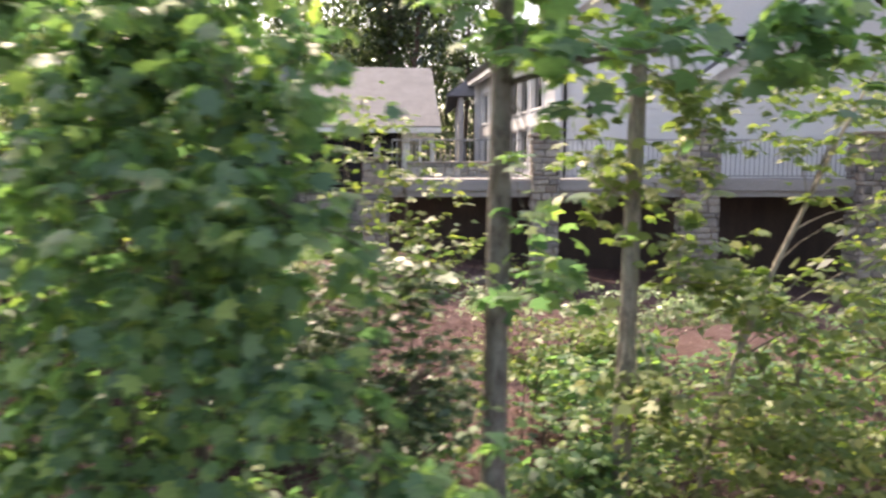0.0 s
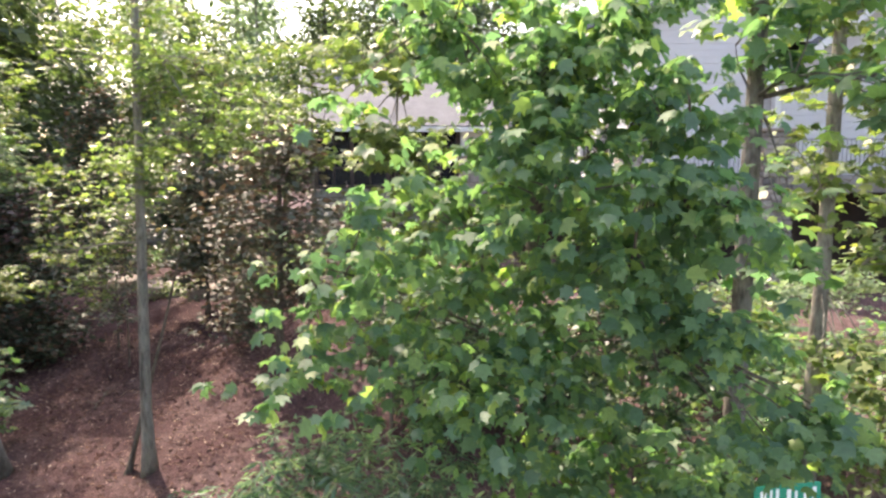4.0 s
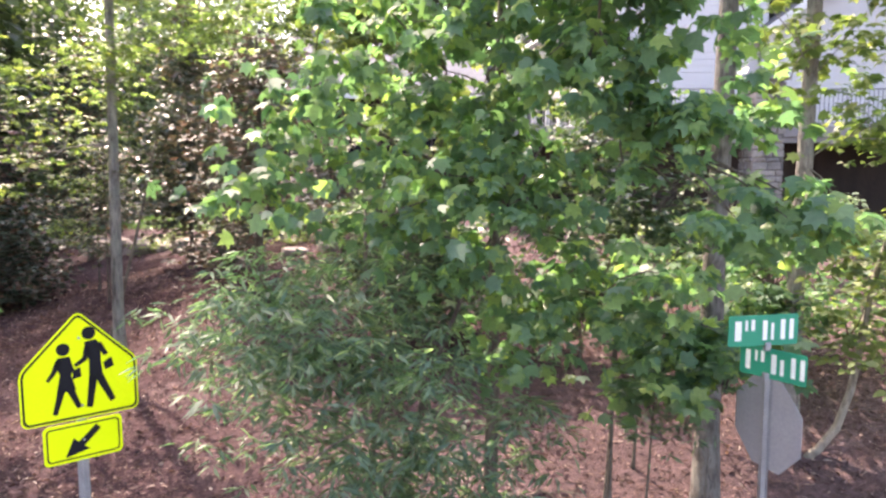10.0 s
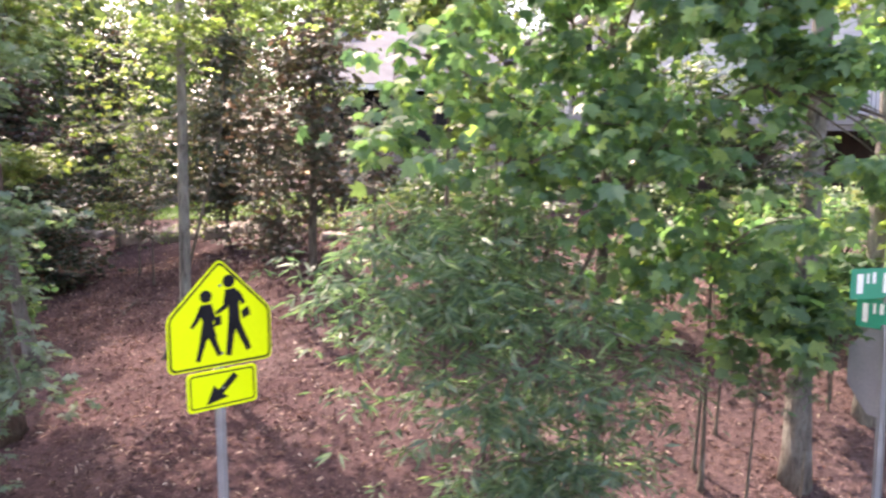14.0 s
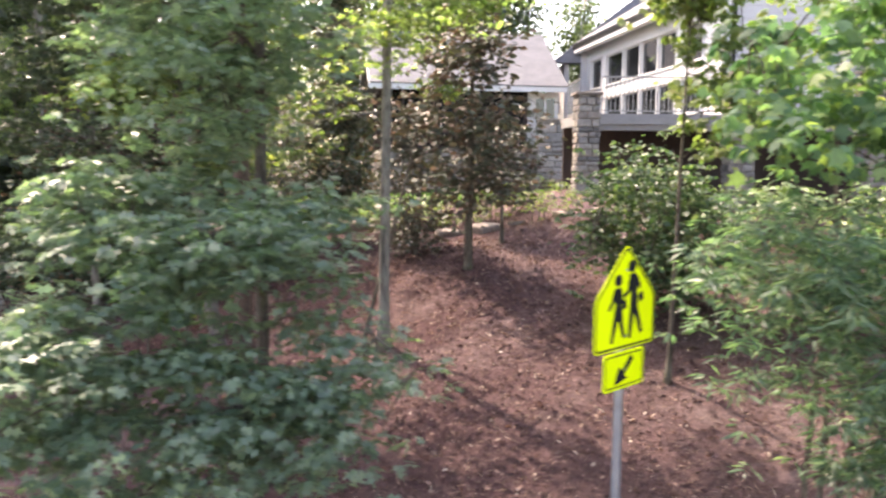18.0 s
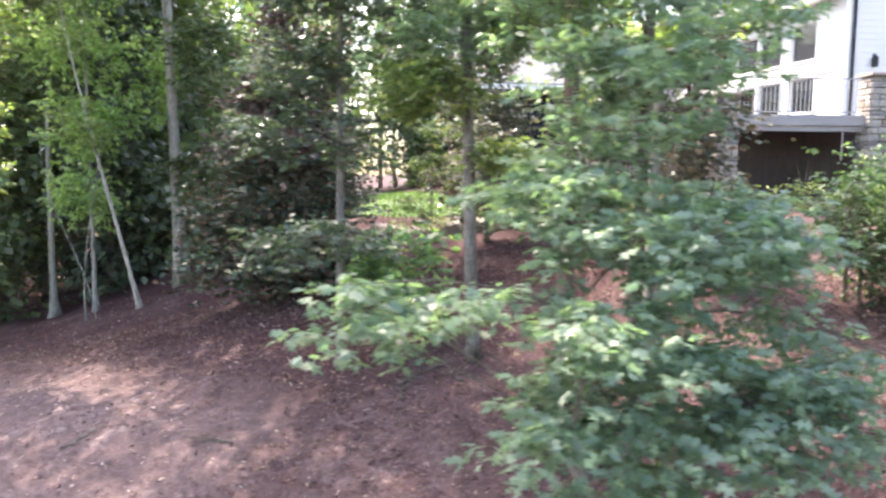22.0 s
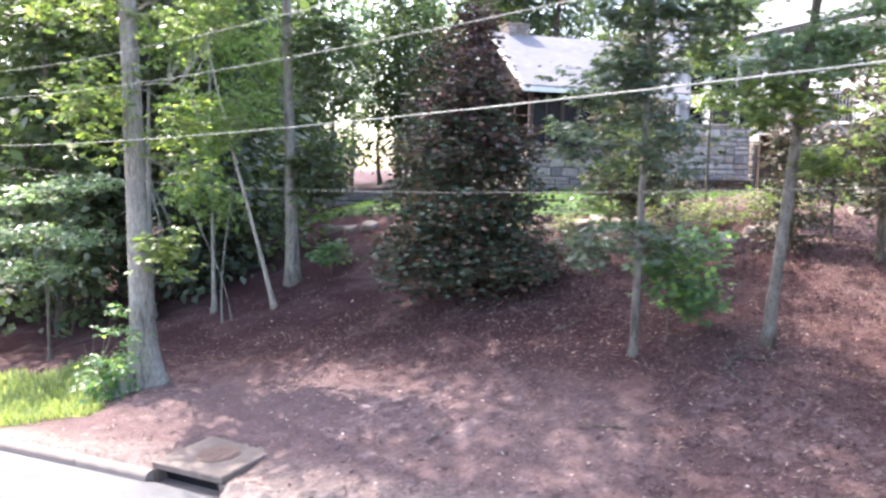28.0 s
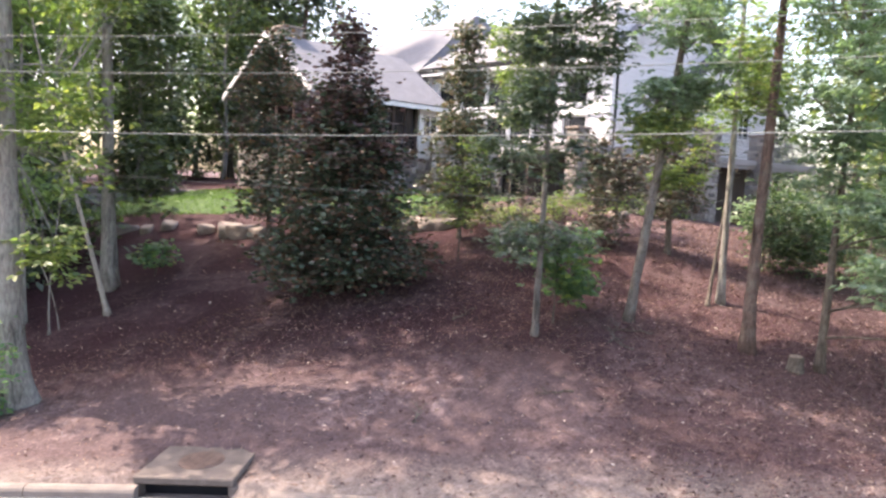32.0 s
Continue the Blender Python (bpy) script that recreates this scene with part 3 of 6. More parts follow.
def plant(name, label, category, xy, height, radius, blobs, clumps, each, shape, size, leaf, bark="bark_grey", lean=(0, 0), limbs=10, seed=1,
          flat=0.45, spread=0.23, shell=0.55, droop=0.35, flare=(1.2, 0.5, 0.12), bare=0.25, own_leaves=0, group="", wander=0.008, twigs=True, stems=1, buttress=0.0, tilt=0.5, second=None):
    """A tree or shrub: a tapered trunk, limbs that reach into the crown, and a crown of single leaves in clumps. Blobs are in world metres."""
    rng = np.random.default_rng(seed)
    base = Vector((xy[0], xy[1], on_ground(*xy, 0.05)))
    root = empty(name, Matrix.Translation(base), label, category, group)
    lines = []
    for s in range(stems):
        line, n = [], 14
        sway = Vector((rng.normal(), rng.normal(), 0)) * wander * height
        off = Vector((rng.normal(), rng.normal(), 0)) * (0.12 if stems > 1 else 0)
        drift = Vector((rng.normal(), rng.normal(), 0)) * (0.16 * height if stems > 1 else 0)
        for i in range(n + 1):
            f = (i / n) ** 1.35
            line.append(off + Vector((lean[0] * f, lean[1] * f, height * f)) + drift * f * f + sway * math.sin(3.1 * f) * f)
        r = [radius * (1 - 0.82 * (i / n) ** 1.35) * (1 if s == 0 else 0.75) for i in range(n + 1)]
        if buttress and s == 0:
            v, fc = rooted(line, r, buttress, seed)
        else:
            v, fc = tube(line, r, 12 if radius > 0.07 else 7, 0.2, flare)
        solid("trunk", v, fc, M[bark], root, "", True)
        lines.append((line, r))
    local = [(b[0] - base.x, b[1] - base.y, b[2] - base.z, *b[3:]) for b in blobs]
    middles, places, frames, sizes = crown_parts(rng, local, clumps, each, shape, size, flat, spread, shell, droop, tilt)
    line, r = lines[0]
    ends = middles[rng.permutation(len(middles))[:limbs]]
    main = []
    for e in ends:
        if any((Vector(e) - p[-1]).length < 0.55 for p in main):
            continue
        reach = math.hypot(e[0] - lean[0] * 0.5, e[1] - lean[1] * 0.5)
        s = max((e[2] - 0.35 * reach) / height, min(bare + 0.3 * rng.random() * (0.8 - bare), (e[2] - 0.1) / height))
        s = min(max(s, 0.05), 0.93)
        at = min(range(len(line)), key=lambda i: abs(line[i].z - s * height))
        pts = limb_line(rng, line[at], e, 0.22)
        r0 = min(r[at] * 0.4, 0.008 + 0.009 * (Vector(e) - line[at]).length)
        v, fc = tube(pts, [r0 * (1 - 0.75 * i / 5) for i in range(6)], 6)
        solid("limb", v, fc, M[bark], root, "", True)
        main.append(pts)
    if twigs and main:
        tv, tf = [], []
        for m in middles[::2]:
            best = min(((Vector(m) - p).length, k, i) for k, pts in enumerate(main) for i, p in enumerate(pts))
            if best[0] < 0.05 or best[0] > 2.5:
                continue
            pts = limb_line(rng, main[best[1]][best[2]], m, 0.2, 3)
            v, fc = tube(pts, [0.011, 0.008, 0.006, 0.003], 4)
            o = len(tv)
            tv += v
            tf += [tuple(i + o for i in f) for f in fc]
        if tv:
            tagged(solid("twig_growth", tv, tf, M[bark], root), kind="stuff")
    k = min(own_leaves, len(places))
    if k:
        near = np.argsort(places[:, 1])[:k]
        rest = np.setdiff1d(np.arange(len(places)), near)
        one = leaf_mesh("leaf", shape, np.zeros((1, 3)), np.eye(3)[None], np.ones(1), M[leaf])
        for i in near:
            m = Matrix([[*(frames[i][row] * sizes[i]), places[i][row]] for row in range(3)] + [[0, 0, 0, 1]])
            sharing("leaf", one, m, root)
        places, frames, sizes = places[rest], frames[rest], sizes[rest]
    crown = new("crown", leaf_mesh("crown", shape, places, frames, sizes, M[leaf]))
    crown.parent = root
    tagged(crown, kind="stuff")
    if second:
        more, number, other, what = second
        local = [(b[0] - base.x, b[1] - base.y, b[2] - base.z, *b[3:]) for b in more]
        middles, places, frames, sizes = crown_parts(rng, local, number, each, shape, size, flat, spread, shell, droop, tilt)
        growth = new("upper_growth", leaf_mesh("upper_growth", shape, places, frames, sizes, M[other]))
        growth.parent = root
        tagged(growth, what, kind="stuff")
    return root


# ---- ground, road, kerb ----
def sheet(xs, ys, height):
    gx, gy = np.meshgrid(xs, ys)
    z = height(gx, gy)
    verts = np.stack([gx, gy, z], -1).reshape(-1, 3)
    w = len(xs)
    faces = [(j * w + i, j * w + i + 1, (j + 1) * w + i + 1, (j + 1) * w + i) for j in range(len(ys) - 1) for i in range(w - 1)]
    return verts, faces


gxs = np.concatenate([[-900, -400, -200, -110, -75, -55], np.arange(-44, 24.01, 0.25), [30, 40, 60, 100, 200, 400, 900]])
gys = np.concatenate([[-900, -400, -200, -100, -60, -35, -20, -10, -5, -1], np.arange(1.0, 38.01, 0.25), [42, 48, 56, 70, 100, 180, 400, 900]])
v, f = sheet(gxs, gys, ground_z)
tagged(solid("ground", v, f, M["forest_floor"], None, "red-brown pine straw and mulch bank with worn pale clay, sun and shade painted in", True), category="ground", kind="structure")

rxs = np.concatenate([np.linspace(-60, -24, 13), np.arange(-23, -4, 0.5), np.linspace(-4, 60, 17)])
rv, rf = [], []
for i, x in enumerate(rxs):
    for s in range(9):
        y = kerb_y(x) - 0.02 - s * s * 0.22
        rv.append((x, y, float(road_z(x)) + 0.012 * s - 0.01 * (s == 0)))
for i in range(len(rxs) - 1):
    for s in range(8):
        rf.append((i * 9 + s, i * 9 + s + 1, (i + 1) * 9 + s + 1, (i + 1) * 9 + s))
tagged(solid("road", rv, [tuple(reversed(q)) for q in rf], M["asphalt"], None, "pale worn grey asphalt road beside the kerb", True), category="road", kind="structure")

DRAIN = Matrix.Translation((-18.8, 10.5, -0.86)) @ pose(0, 0, 0, 1.5, -3.0, -42)


def kerb_run(points, gap):
    """A concrete kerb with a rounded top, in lengths with joints, left open at the drain."""
    root = empty("kerb", Matrix.Identity(4), "pale concrete road kerb with rounded top and joints", "kerb", kind="structure")
    pts = [Vector((x, y, 0)) for x, y in points]
    line = []
    for a, b in zip(pts[:-1], pts[1:]):
        n = max(1, round((b - a).length / 1.5))
        line += [a + (b - a) * i / n for i in range(n)]
    line.append(pts[-1])
    for a, b in zip(line[:-1], line[1:]):
        mid = (a + b) / 2
        if (mid - gap).length < 0.72:
            continue
        way = (b - a).normalized()
        side = Vector((-way.y, way.x, 0))
        a, b = a + way * 0.006, b - way * 0.006
        prof = [(-0.02, -0.25), (0.0, 0.07), (0.02, 0.105), (0.06, 0.13), (0.15, 0.135), (0.17, 0.12), (0.17, -0.25)]
        verts = [e + side * o + Vector((0, 0, float(road_z(e.x)) + h)) for e in (a, b) for o, h in prof]
        n = len(prof)
        faces = [(i, i + 1, n + i + 1, n + i) for i in range(n - 1)] + [(n - 1, 0, n, 2 * n - 1), tuple(range(n - 1, -1, -1)), tuple(range(n, 2 * n))]
        solid("kerb_stone", verts, faces, M["concrete"], root)


kerb_run([(-36, 20.1), (-30, 17.6), (-22.6, 12.6), (-21.0, 11.35), (-19.75, 10.35), (-18.3, 9.05), (-17.2, 8.0), (-15.5, 6.1), (-13, 4.0), (-9, 2.6), (-5, 2.4), (12, 2.4)], Vector((-19.1, 9.75, 0)))


def storm_drain():
    """A kerb inlet: a slab on two short piers over a pit, a black block for the pit's shade, and a round lid set in the
    slab.
    """
    root = empty("storm_drain", DRAIN, "concrete storm drain inlet with slab top and rusty iron lid", "storm drain")
    part("slab", block((1.5, 1.2, 0.12), (0, 0.08, -0.03), 0.02), M["stained_concrete"], root)
    # black block: the shade inside the opening is painted with it
    part("opening_shade", block((1.36, 0.06, 0.42), (0, -0.3, -0.3)), M["sign_black"], root, "black block painted as the shade under the slab")
    part("apron", block((1.5, 0.6, 0.06), (0, -0.6, -0.33), 0.01), M["concrete"], root, "worn concrete apron below the opening")
    for x in (-0.74, 0.74):
        part("pier", block((0.16, 0.62, 0.3), (x, -0.2, -0.24), 0.02), M["stained_concrete"], root)
    bm = bmesh.new()
    bmesh.ops.create_cone(bm, cap_ends=True, segments=32, radius1=0.34, radius2=0.335, depth=0.02)
    bmesh.ops.translate(bm, vec=(0.02, 0.12, 0.034), verts=bm.verts)
    part("ring", bm, M["rust"], root, "rusty iron ring set in the slab")
    bm = bmesh.new()
    bmesh.ops.create_cone(bm, cap_ends=True, segments=32, radius1=0.29, radius2=0.285, depth=0.02)
    bmesh.ops.translate(bm, vec=(0.02, 0.12, 0.042), verts=bm.verts)
    lid = part("lid", bm, M["rust"], root, "round rusty iron lid")
    for x in (-0.12, 0.0, 0.12):
        part("rib", block((0.03, 0.4, 0.008), (0.02 + x, 0.12, 0.055)), M["rust"], lid)
    return root


storm_drain()


# ---- signs ----
def post(root, height, top=0.0):
    """A U-shaped steel sign post."""
    prof = [(-0.04, 0.02), (-0.028, 0.02), (-0.016, -0.02), (0.016, -0.02), (0.028, 0.02), (0.04, 0.02), (0.04, 0.026), (0.024, 0.026), (0.012, -0.014), (-0.012, -0.014), (-0.024, 0.026), (-0.04, 0.026)]
    bm = bmesh.new()
    face = bm.faces.new([bm.verts.new((x, y, -0.4)) for x, y in prof])
    made = bmesh.ops.extrude_face_region(bm, geom=[face])
    bmesh.ops.translate(bm, vec=(0, 0, height + 0.4), verts=[q for q in made["geom"] if isinstance(q, bmesh.types.BMVert)])
    bmesh.ops.recalc_face_normals(bm, faces=bm.faces)
    return part("post", bm, M["steel"], root, "galvanised steel channel post")


def disc(radius, at, depth, segments=20, squash=1.0):
    return slab([(at[0] + radius * math.cos(2 * math.pi * i / segments), at[1] + radius * squash * math.sin(2 * math.pi * i / segments)) for i in range(segments)], depth)


def bar(a, b, w0, w1):
    a, b = Vector((a[0], 0, a[1])), Vector((b[0], 0, b[1]))
    way = (b - a).normalized()
    side = Vector((-way.z, 0, way.x))
    return slab([((a + side * w0).x, (a + side * w0).z), ((b + side * w1).x, (b + side * w1).z), ((b - side * w1).x, (b - side * w1).z), ((a - side * w0).x, (a - side * w0).z)], -0.002)


def rounded(points, r=0.03):
    out = []
    for i, p in enumerate(points):
        p, a, b = Vector(p), Vector(points[i - 1]), Vector(points[(i + 1) % len(points)])
        out += [p + (a - p).normalized() * r, p + ((a - p).normalized() + (b - p).normalized()) * r * 0.32, p + (b - p).normalized() * r]
    return [(q.x, q.y) for q in out]


def school_sign():
    """The five-sided crossing sign, its symbol in plain bars and discs, with the arrow plate below."""
    x, y = -5.02, 4.12
    z = on_ground(x, y)
    m = Matrix.Translation((x, y, z)) @ pose(0, 0, 0, 0, 0, 40)
    root = empty("crossing_sign", m, "fluorescent yellow-green pedestrian crossing sign with black symbol on steel post", "road sign")
    post(root, 3.0 - z)
    zb = 2.34 - z
    five = [(-0.4, 0), (0.4, 0), (0.4, 0.4), (0, 0.8), (-0.4, 0.4)]
    plate = part("plate", slab(rounded(five, 0.04), -0.004, Matrix.Translation((0, -0.028, zb))), M["lime"], root)
    inner = rounded([(-0.388, 0.012), (0.388, 0.012), (0.388, 0.395), (0, 0.783), (-0.388, 0.395)], 0.035)
    inner2 = rounded([(-0.374, 0.026), (0.374, 0.026), (0.374, 0.389), (0, 0.763), (-0.374, 0.389)], 0.03)
    n = len(inner)
    for depth_now, ring_a, ring_b, nm in ((-0.036, inner, inner2, "border"),):
        verts = [(a, depth_now, b + zb) for a, b in ring_a] + [(a, depth_now, b + zb) for a, b in ring_b]
        solid(nm, verts, [(i, (i + 1) % n, n + (i + 1) % n, n + i) for i in range(n)], M["sign_black"], plate)
    shapes = [
        disc(0.04, (-0.095, 0.5), -0.002), disc(0.042, (0.06, 0.585), -0.002),
        slab([(-0.13, 0.45), (-0.06, 0.45), (-0.035, 0.36), (-0.055, 0.33), (-0.03, 0.23), (-0.145, 0.22), (-0.12, 0.34), (-0.145, 0.4)], -0.002),
        bar((-0.125, 0.43), (-0.16, 0.35), 0.017, 0.014), bar((-0.155, 0.36), (-0.195, 0.31), 0.014, 0.01),
        bar((-0.115, 0.24), (-0.16, 0.09), 0.022, 0.014), bar((-0.065, 0.24), (-0.015, 0.11), 0.022, 0.014),
        slab([(0.03, 0.53), (0.1, 0.54), (0.13, 0.5), (0.125, 0.4), (0.135, 0.29), (0.05, 0.27), (0.055, 0.4)], -0.002),
        bar((0.05, 0.5), (0.03, 0.42), 0.02, 0.016), bar((0.035, 0.425), (-0.03, 0.385), 0.016, 0.012), bar((0.115, 0.51), (0.16, 0.43), 0.018, 0.014),
        bar((0.075, 0.3), (0.045, 0.1), 0.026, 0.018), bar((0.105, 0.31), (0.19, 0.12), 0.026, 0.018),
        slab([(0.14, 0.38), (0.19, 0.41), (0.205, 0.35), (0.15, 0.33)], -0.002), slab([(-0.04, 0.36), (0.0, 0.37), (0.005, 0.31), (-0.05, 0.3)], -0.002)]
    for bm in shapes:
        bmesh.ops.transform(bm, matrix=Matrix.Translation((0, -0.0335, zb - 0.04)) @ Matrix.Diagonal((1.14, 1.0, 1.14, 1.0)), verts=bm.verts)
        part("symbol", bm, M["sign_black"], plate)
    zp = 2.03 - z
    four = [(-0.27, 0), (0.27, 0), (0.27, 0.29), (-0.27, 0.29)]
    small = part("arrow_plate", slab(rounded(four, 0.03), -0.004, Matrix.Translation((0.0, -0.028, zp))), M["lime"], root)
    ra, rb = rounded([(-0.25, 0.02), (0.25, 0.02), (0.25, 0.27), (-0.25, 0.27)], 0.025), rounded([(-0.24, 0.03), (0.24, 0.03), (0.24, 0.26), (-0.24, 0.26)], 0.02)
    n = len(ra)
    solid("border", [(a, -0.035, b + zp) for a, b in ra] + [(a, -0.035, b + zp) for a, b in rb], [(i, (i + 1) % n, n + (i + 1) % n, n + i) for i in range(n)], M["sign_black"], small)
    arrow = slab([(-0.13, 0.04), (0.04, 0.075), (0.0, 0.105), (0.12, 0.215), (0.085, 0.25), (-0.035, 0.14), (-0.07, 0.175)], -0.002, Matrix.Translation((0, -0.0335, zp)))
    part("arrow", arrow, M["sign_black"], small)
    for zz in (zp + 0.15, zb + 0.1, zb + 0.6):
        bm = bmesh.new()
        bmesh.ops.create_cone(bm, cap_ends=True, segments=8, radius1=0.011, radius2=0.009, depth=0.012)
        bmesh.ops.transform(bm, matrix=pose(0, -0.038, zz, 90), verts=bm.verts)
        part("bolt", bm, M["steel"], root)


def street_sign():
    """Two street name blades over a stop sign, which is seen from behind."""
    x, y = 0.27, 4.62
    z = on_ground(x, y)
    root = empty("street_name_sign", Matrix.Translation((x, y, z)), "two green street name blades above a stop sign's grey back", "road sign")
    posted = post(root, 2.5 - z)
    posted.matrix_local = pose(0, 0, 0, 0, 0, -74)

    def blade(name, zc, turn, tall, wide, marks, shift=0.0):
        m = pose(0, 0, zc - z, 0, 0, turn) @ Matrix.Translation((shift, 0, 0))
        ob = part(name, slab(rounded([(-wide / 2, -tall / 2), (wide / 2, -tall / 2), (wide / 2, tall / 2), (-wide / 2, tall / 2)], 0.015), 0.004), M["sign_green"], root)
        ob.matrix_local = m
        for a, b, lo, hi in marks:
            part("mark", block(((b - a) * 0.62, 0.002, hi - lo), ((a + b) / 2, -0.002, (lo + hi) / 2)), M["sign_white"], ob, "plain white bar in place of lettering")
        return ob

    blade("name_blade", 2.855, 10, 0.25, 0.62, [(-0.27, -0.18, -0.08, 0.08), (-0.17, -0.135, 0.0, 0.085), (-0.12, -0.07, 0.0, 0.09), (-0.02, 0.045, -0.08, 0.08), (0.06, 0.1, -0.08, 0.06), (0.14, 0.205, -0.08, 0.085), (0.22, 0.28, -0.08, 0.085)], -0.04)
    blade("name_blade", 2.585, -57, 0.25, 0.58, [(-0.25, -0.18, -0.08, 0.08), (-0.16, -0.125, 0.0, 0.085), (-0.11, -0.06, 0.0, 0.09), (-0.02, 0.05, -0.08, 0.08), (0.06, 0.11, -0.08, 0.05), (0.15, 0.21, -0.08, 0.085), (0.225, 0.285, -0.08, 0.085)], 0.05)
    part("bracket", block((0.05, 0.05, 0.07), (0, 0.0, 2.72 - z), 0.008), M["steel"], root)
    part("bracket", block((0.05, 0.05, 0.07), (0, 0.0, 2.47 - z), 0.008), M["steel"], root)
    r = 0.38 / math.cos(math.pi / 8)
    eight = [(r * math.cos(math.pi / 8 + i * math.pi / 4), r * math.sin(math.pi / 8 + i * math.pi / 4)) for i in range(8)]
    back = part("stop_plate", slab(eight, 0.004), M["sign_back"], root, "bare grey back of an octagonal stop sign")
    back.matrix_local = pose(0, 0, 2.08 - z, 0, 0, -74) @ Matrix.Translation((0, 0.028, 0))
    for zz in (-0.22, 0.22):
        part("strap", block((0.1, 0.006, 0.03), (0, -0.006, zz)), M["steel"], back)


school_sign()
street_sign()


# ---- house ----
def stone_pier(root, at, size, z0, z1, seed):
    """A pier of stacked field stones: a core with stones set on its four faces."""
    rng = random.Random(seed)
    core = part("pier", block((size - 0.12, size - 0.12, z1 - z0), (at[0], at[1], (z0 + z1) / 2)), M["mortar"], root, "stacked field stone pier")
    z = z0
    while z < z1 - 0.06:
        h = min(rng.uniform(0.11, 0.22), z1 - z)
        for k in range(4):
            x = -size / 2
            while x < size / 2 - 0.05:
                w = min(rng.uniform(0.2, 0.42), size / 2 - x)
                d = rng.uniform(0.09, 0.13)
                bm = block((w - 0.015, d, h - 0.015), (x + w / 2, -size / 2 + d / 2 - rng.uniform(0.0, 0.035), 0), 0.022)
                for q in bm.verts:
                    q.co.x += rng.uniform(-0.01, 0.01)
                    q.co.z += rng.uniform(-0.01, 0.01)
                ob = part("stone", bm, M["stone"], core)
                ob.matrix_local = Matrix.Translation((at[0], at[1], z + h / 2)) @ pose(0, 0, 0, 0, 0, 90 * k)
                x += w
        z += h
    cap = part("cap", block((size + 0.14, size + 0.14, 0.08), (at[0], at[1], z1 + 0.04), 0.015), M["boulder"], root, "flat stone cap")
    return core


def stone_wall(root, a, b, z0, z1, seed, thick=0.3, material="stone"):
    """A wall of coursed field stones between two plan points."""
    rng = random.Random(seed)
    a, b = Vector((*a, 0)), Vector((*b, 0))
    length = (b - a).length
    turn = math.degrees(math.atan2(b.y - a.y, b.x - a.x))
    core = part("stone_wall", block((length, thick, z1 - z0), (length / 2, thick / 2 + 0.06, (z1 - z0) / 2)), M["mortar"], root, "field stone base wall")
    core.matrix_local = Matrix.Translation((a.x, a.y, z0)) @ pose(0, 0, 0, 0, 0, turn)
    def lay(x, z, w, h):
        bm = block((w - 0.025, 0.14, h - 0.025), (x + w / 2, 0.06 - rng.uniform(0, 0.06), z + h / 2), min(0.035, h * 0.2))
        for q in bm.verts:
            q.co.x += rng.uniform(-0.014, 0.014)
            q.co.z += rng.uniform(-0.014, 0.014)
        part("stone", bm, M[material], core)

    z = 0.0
    while z < z1 - z0 - 0.05:
        h = min(rng.uniform(0.2, 0.42), z1 - z0 - z)
        x = 0.0
        while x < length - 0.05:
            w = min(rng.uniform(0.22, 0.8), length - x)
            if h > 0.26 and rng.random() < 0.45:
                cut = h * rng.uniform(0.35, 0.65)
                lay(x, z, w, cut)
                lay(x, z + cut, w, h - cut)
            else:
                lay(x, z, w, h)
            x += w
        z += h
    return core


def wall_panel(name, root, origin, turn, length, z0, z1, openings, material, thick=0.22):
    """An upright wall along its own x, built of pieces round real openings (x0, x1, z0, z1)."""
    xs = sorted({0.0, length, *[o[0] for o in openings], *[o[1] for o in openings]})
    bms = []
    for xa, xb in zip(xs[:-1], xs[1:]):
        holes = sorted([(o[2], o[3]) for o in openings if o[0] <= xa + 1e-6 and o[1] >= xb - 1e-6])
        z = z0
        for lo, hi in holes + [(z1, z1)]:
            if lo > z + 1e-6:
                bms.append(block((xb - xa, thick, lo - z), ((xa + xb) / 2, thick / 2, (lo + z) / 2)))
            z = hi
    ob = part(name, join(*bms), material, root)
    ob.matrix_local = Matrix.Translation((*origin, 0)) @ pose(0, 0, 0, 0, 0, turn)
    return ob


def window(wall, x0, x1, z0, z1, bars=0, cross=0, trim=0.09, name="window"):
    """A window with a real frame, sill and pane set into the wall's opening."""
    w, h = x1 - x0, z1 - z0
    pieces = [block((w + 2 * trim, 0.06, trim), ((x0 + x1) / 2, -0.02, z1 + trim / 2), 0.008), block((trim, 0.06, h), (x0 - trim / 2, -0.02, (z0 + z1) / 2), 0.008),
              block((trim, 0.06, h), (x1 + trim / 2, -0.02, (z0 + z1) / 2), 0.008)]
    win = part(name, join(*pieces), M["white_trim"], wall, "white-trimmed window with dark glass")
    part("sill", block((w + 2 * trim, 0.12, 0.06), ((x0 + x1) / 2, -0.04, z0 - 0.03), 0.008), M["white_trim"], win)
    part("pane", block((w, 0.012, h), ((x0 + x1) / 2, 0.09, (z0 + z1) / 2)), M["glass"], win)
    sash = [block((w, 0.04, 0.05), ((x0 + x1) / 2, 0.06, z1 - 0.025)), block((w, 0.04, 0.05), ((x0 + x1) / 2, 0.06, z0 + 0.025)),
            block((0.05, 0.04, h), (x0 + 0.025, 0.06, (z0 + z1) / 2)), block((0.05, 0.04, h), (x1 - 0.025, 0.06, (z0 + z1) / 2))]
    sash += [block((0.035, 0.03, h), (x0 + w * (i + 1) / (bars + 1), 0.062, (z0 + z1) / 2)) for i in range(bars)]
    sash += [block((w, 0.03, 0.035), ((x0 + x1) / 2, 0.064, z0 + h * (i + 1) / (cross + 1))) for i in range(cross)]
    part("sash", join(*sash), M["white_trim"], win)
    return win


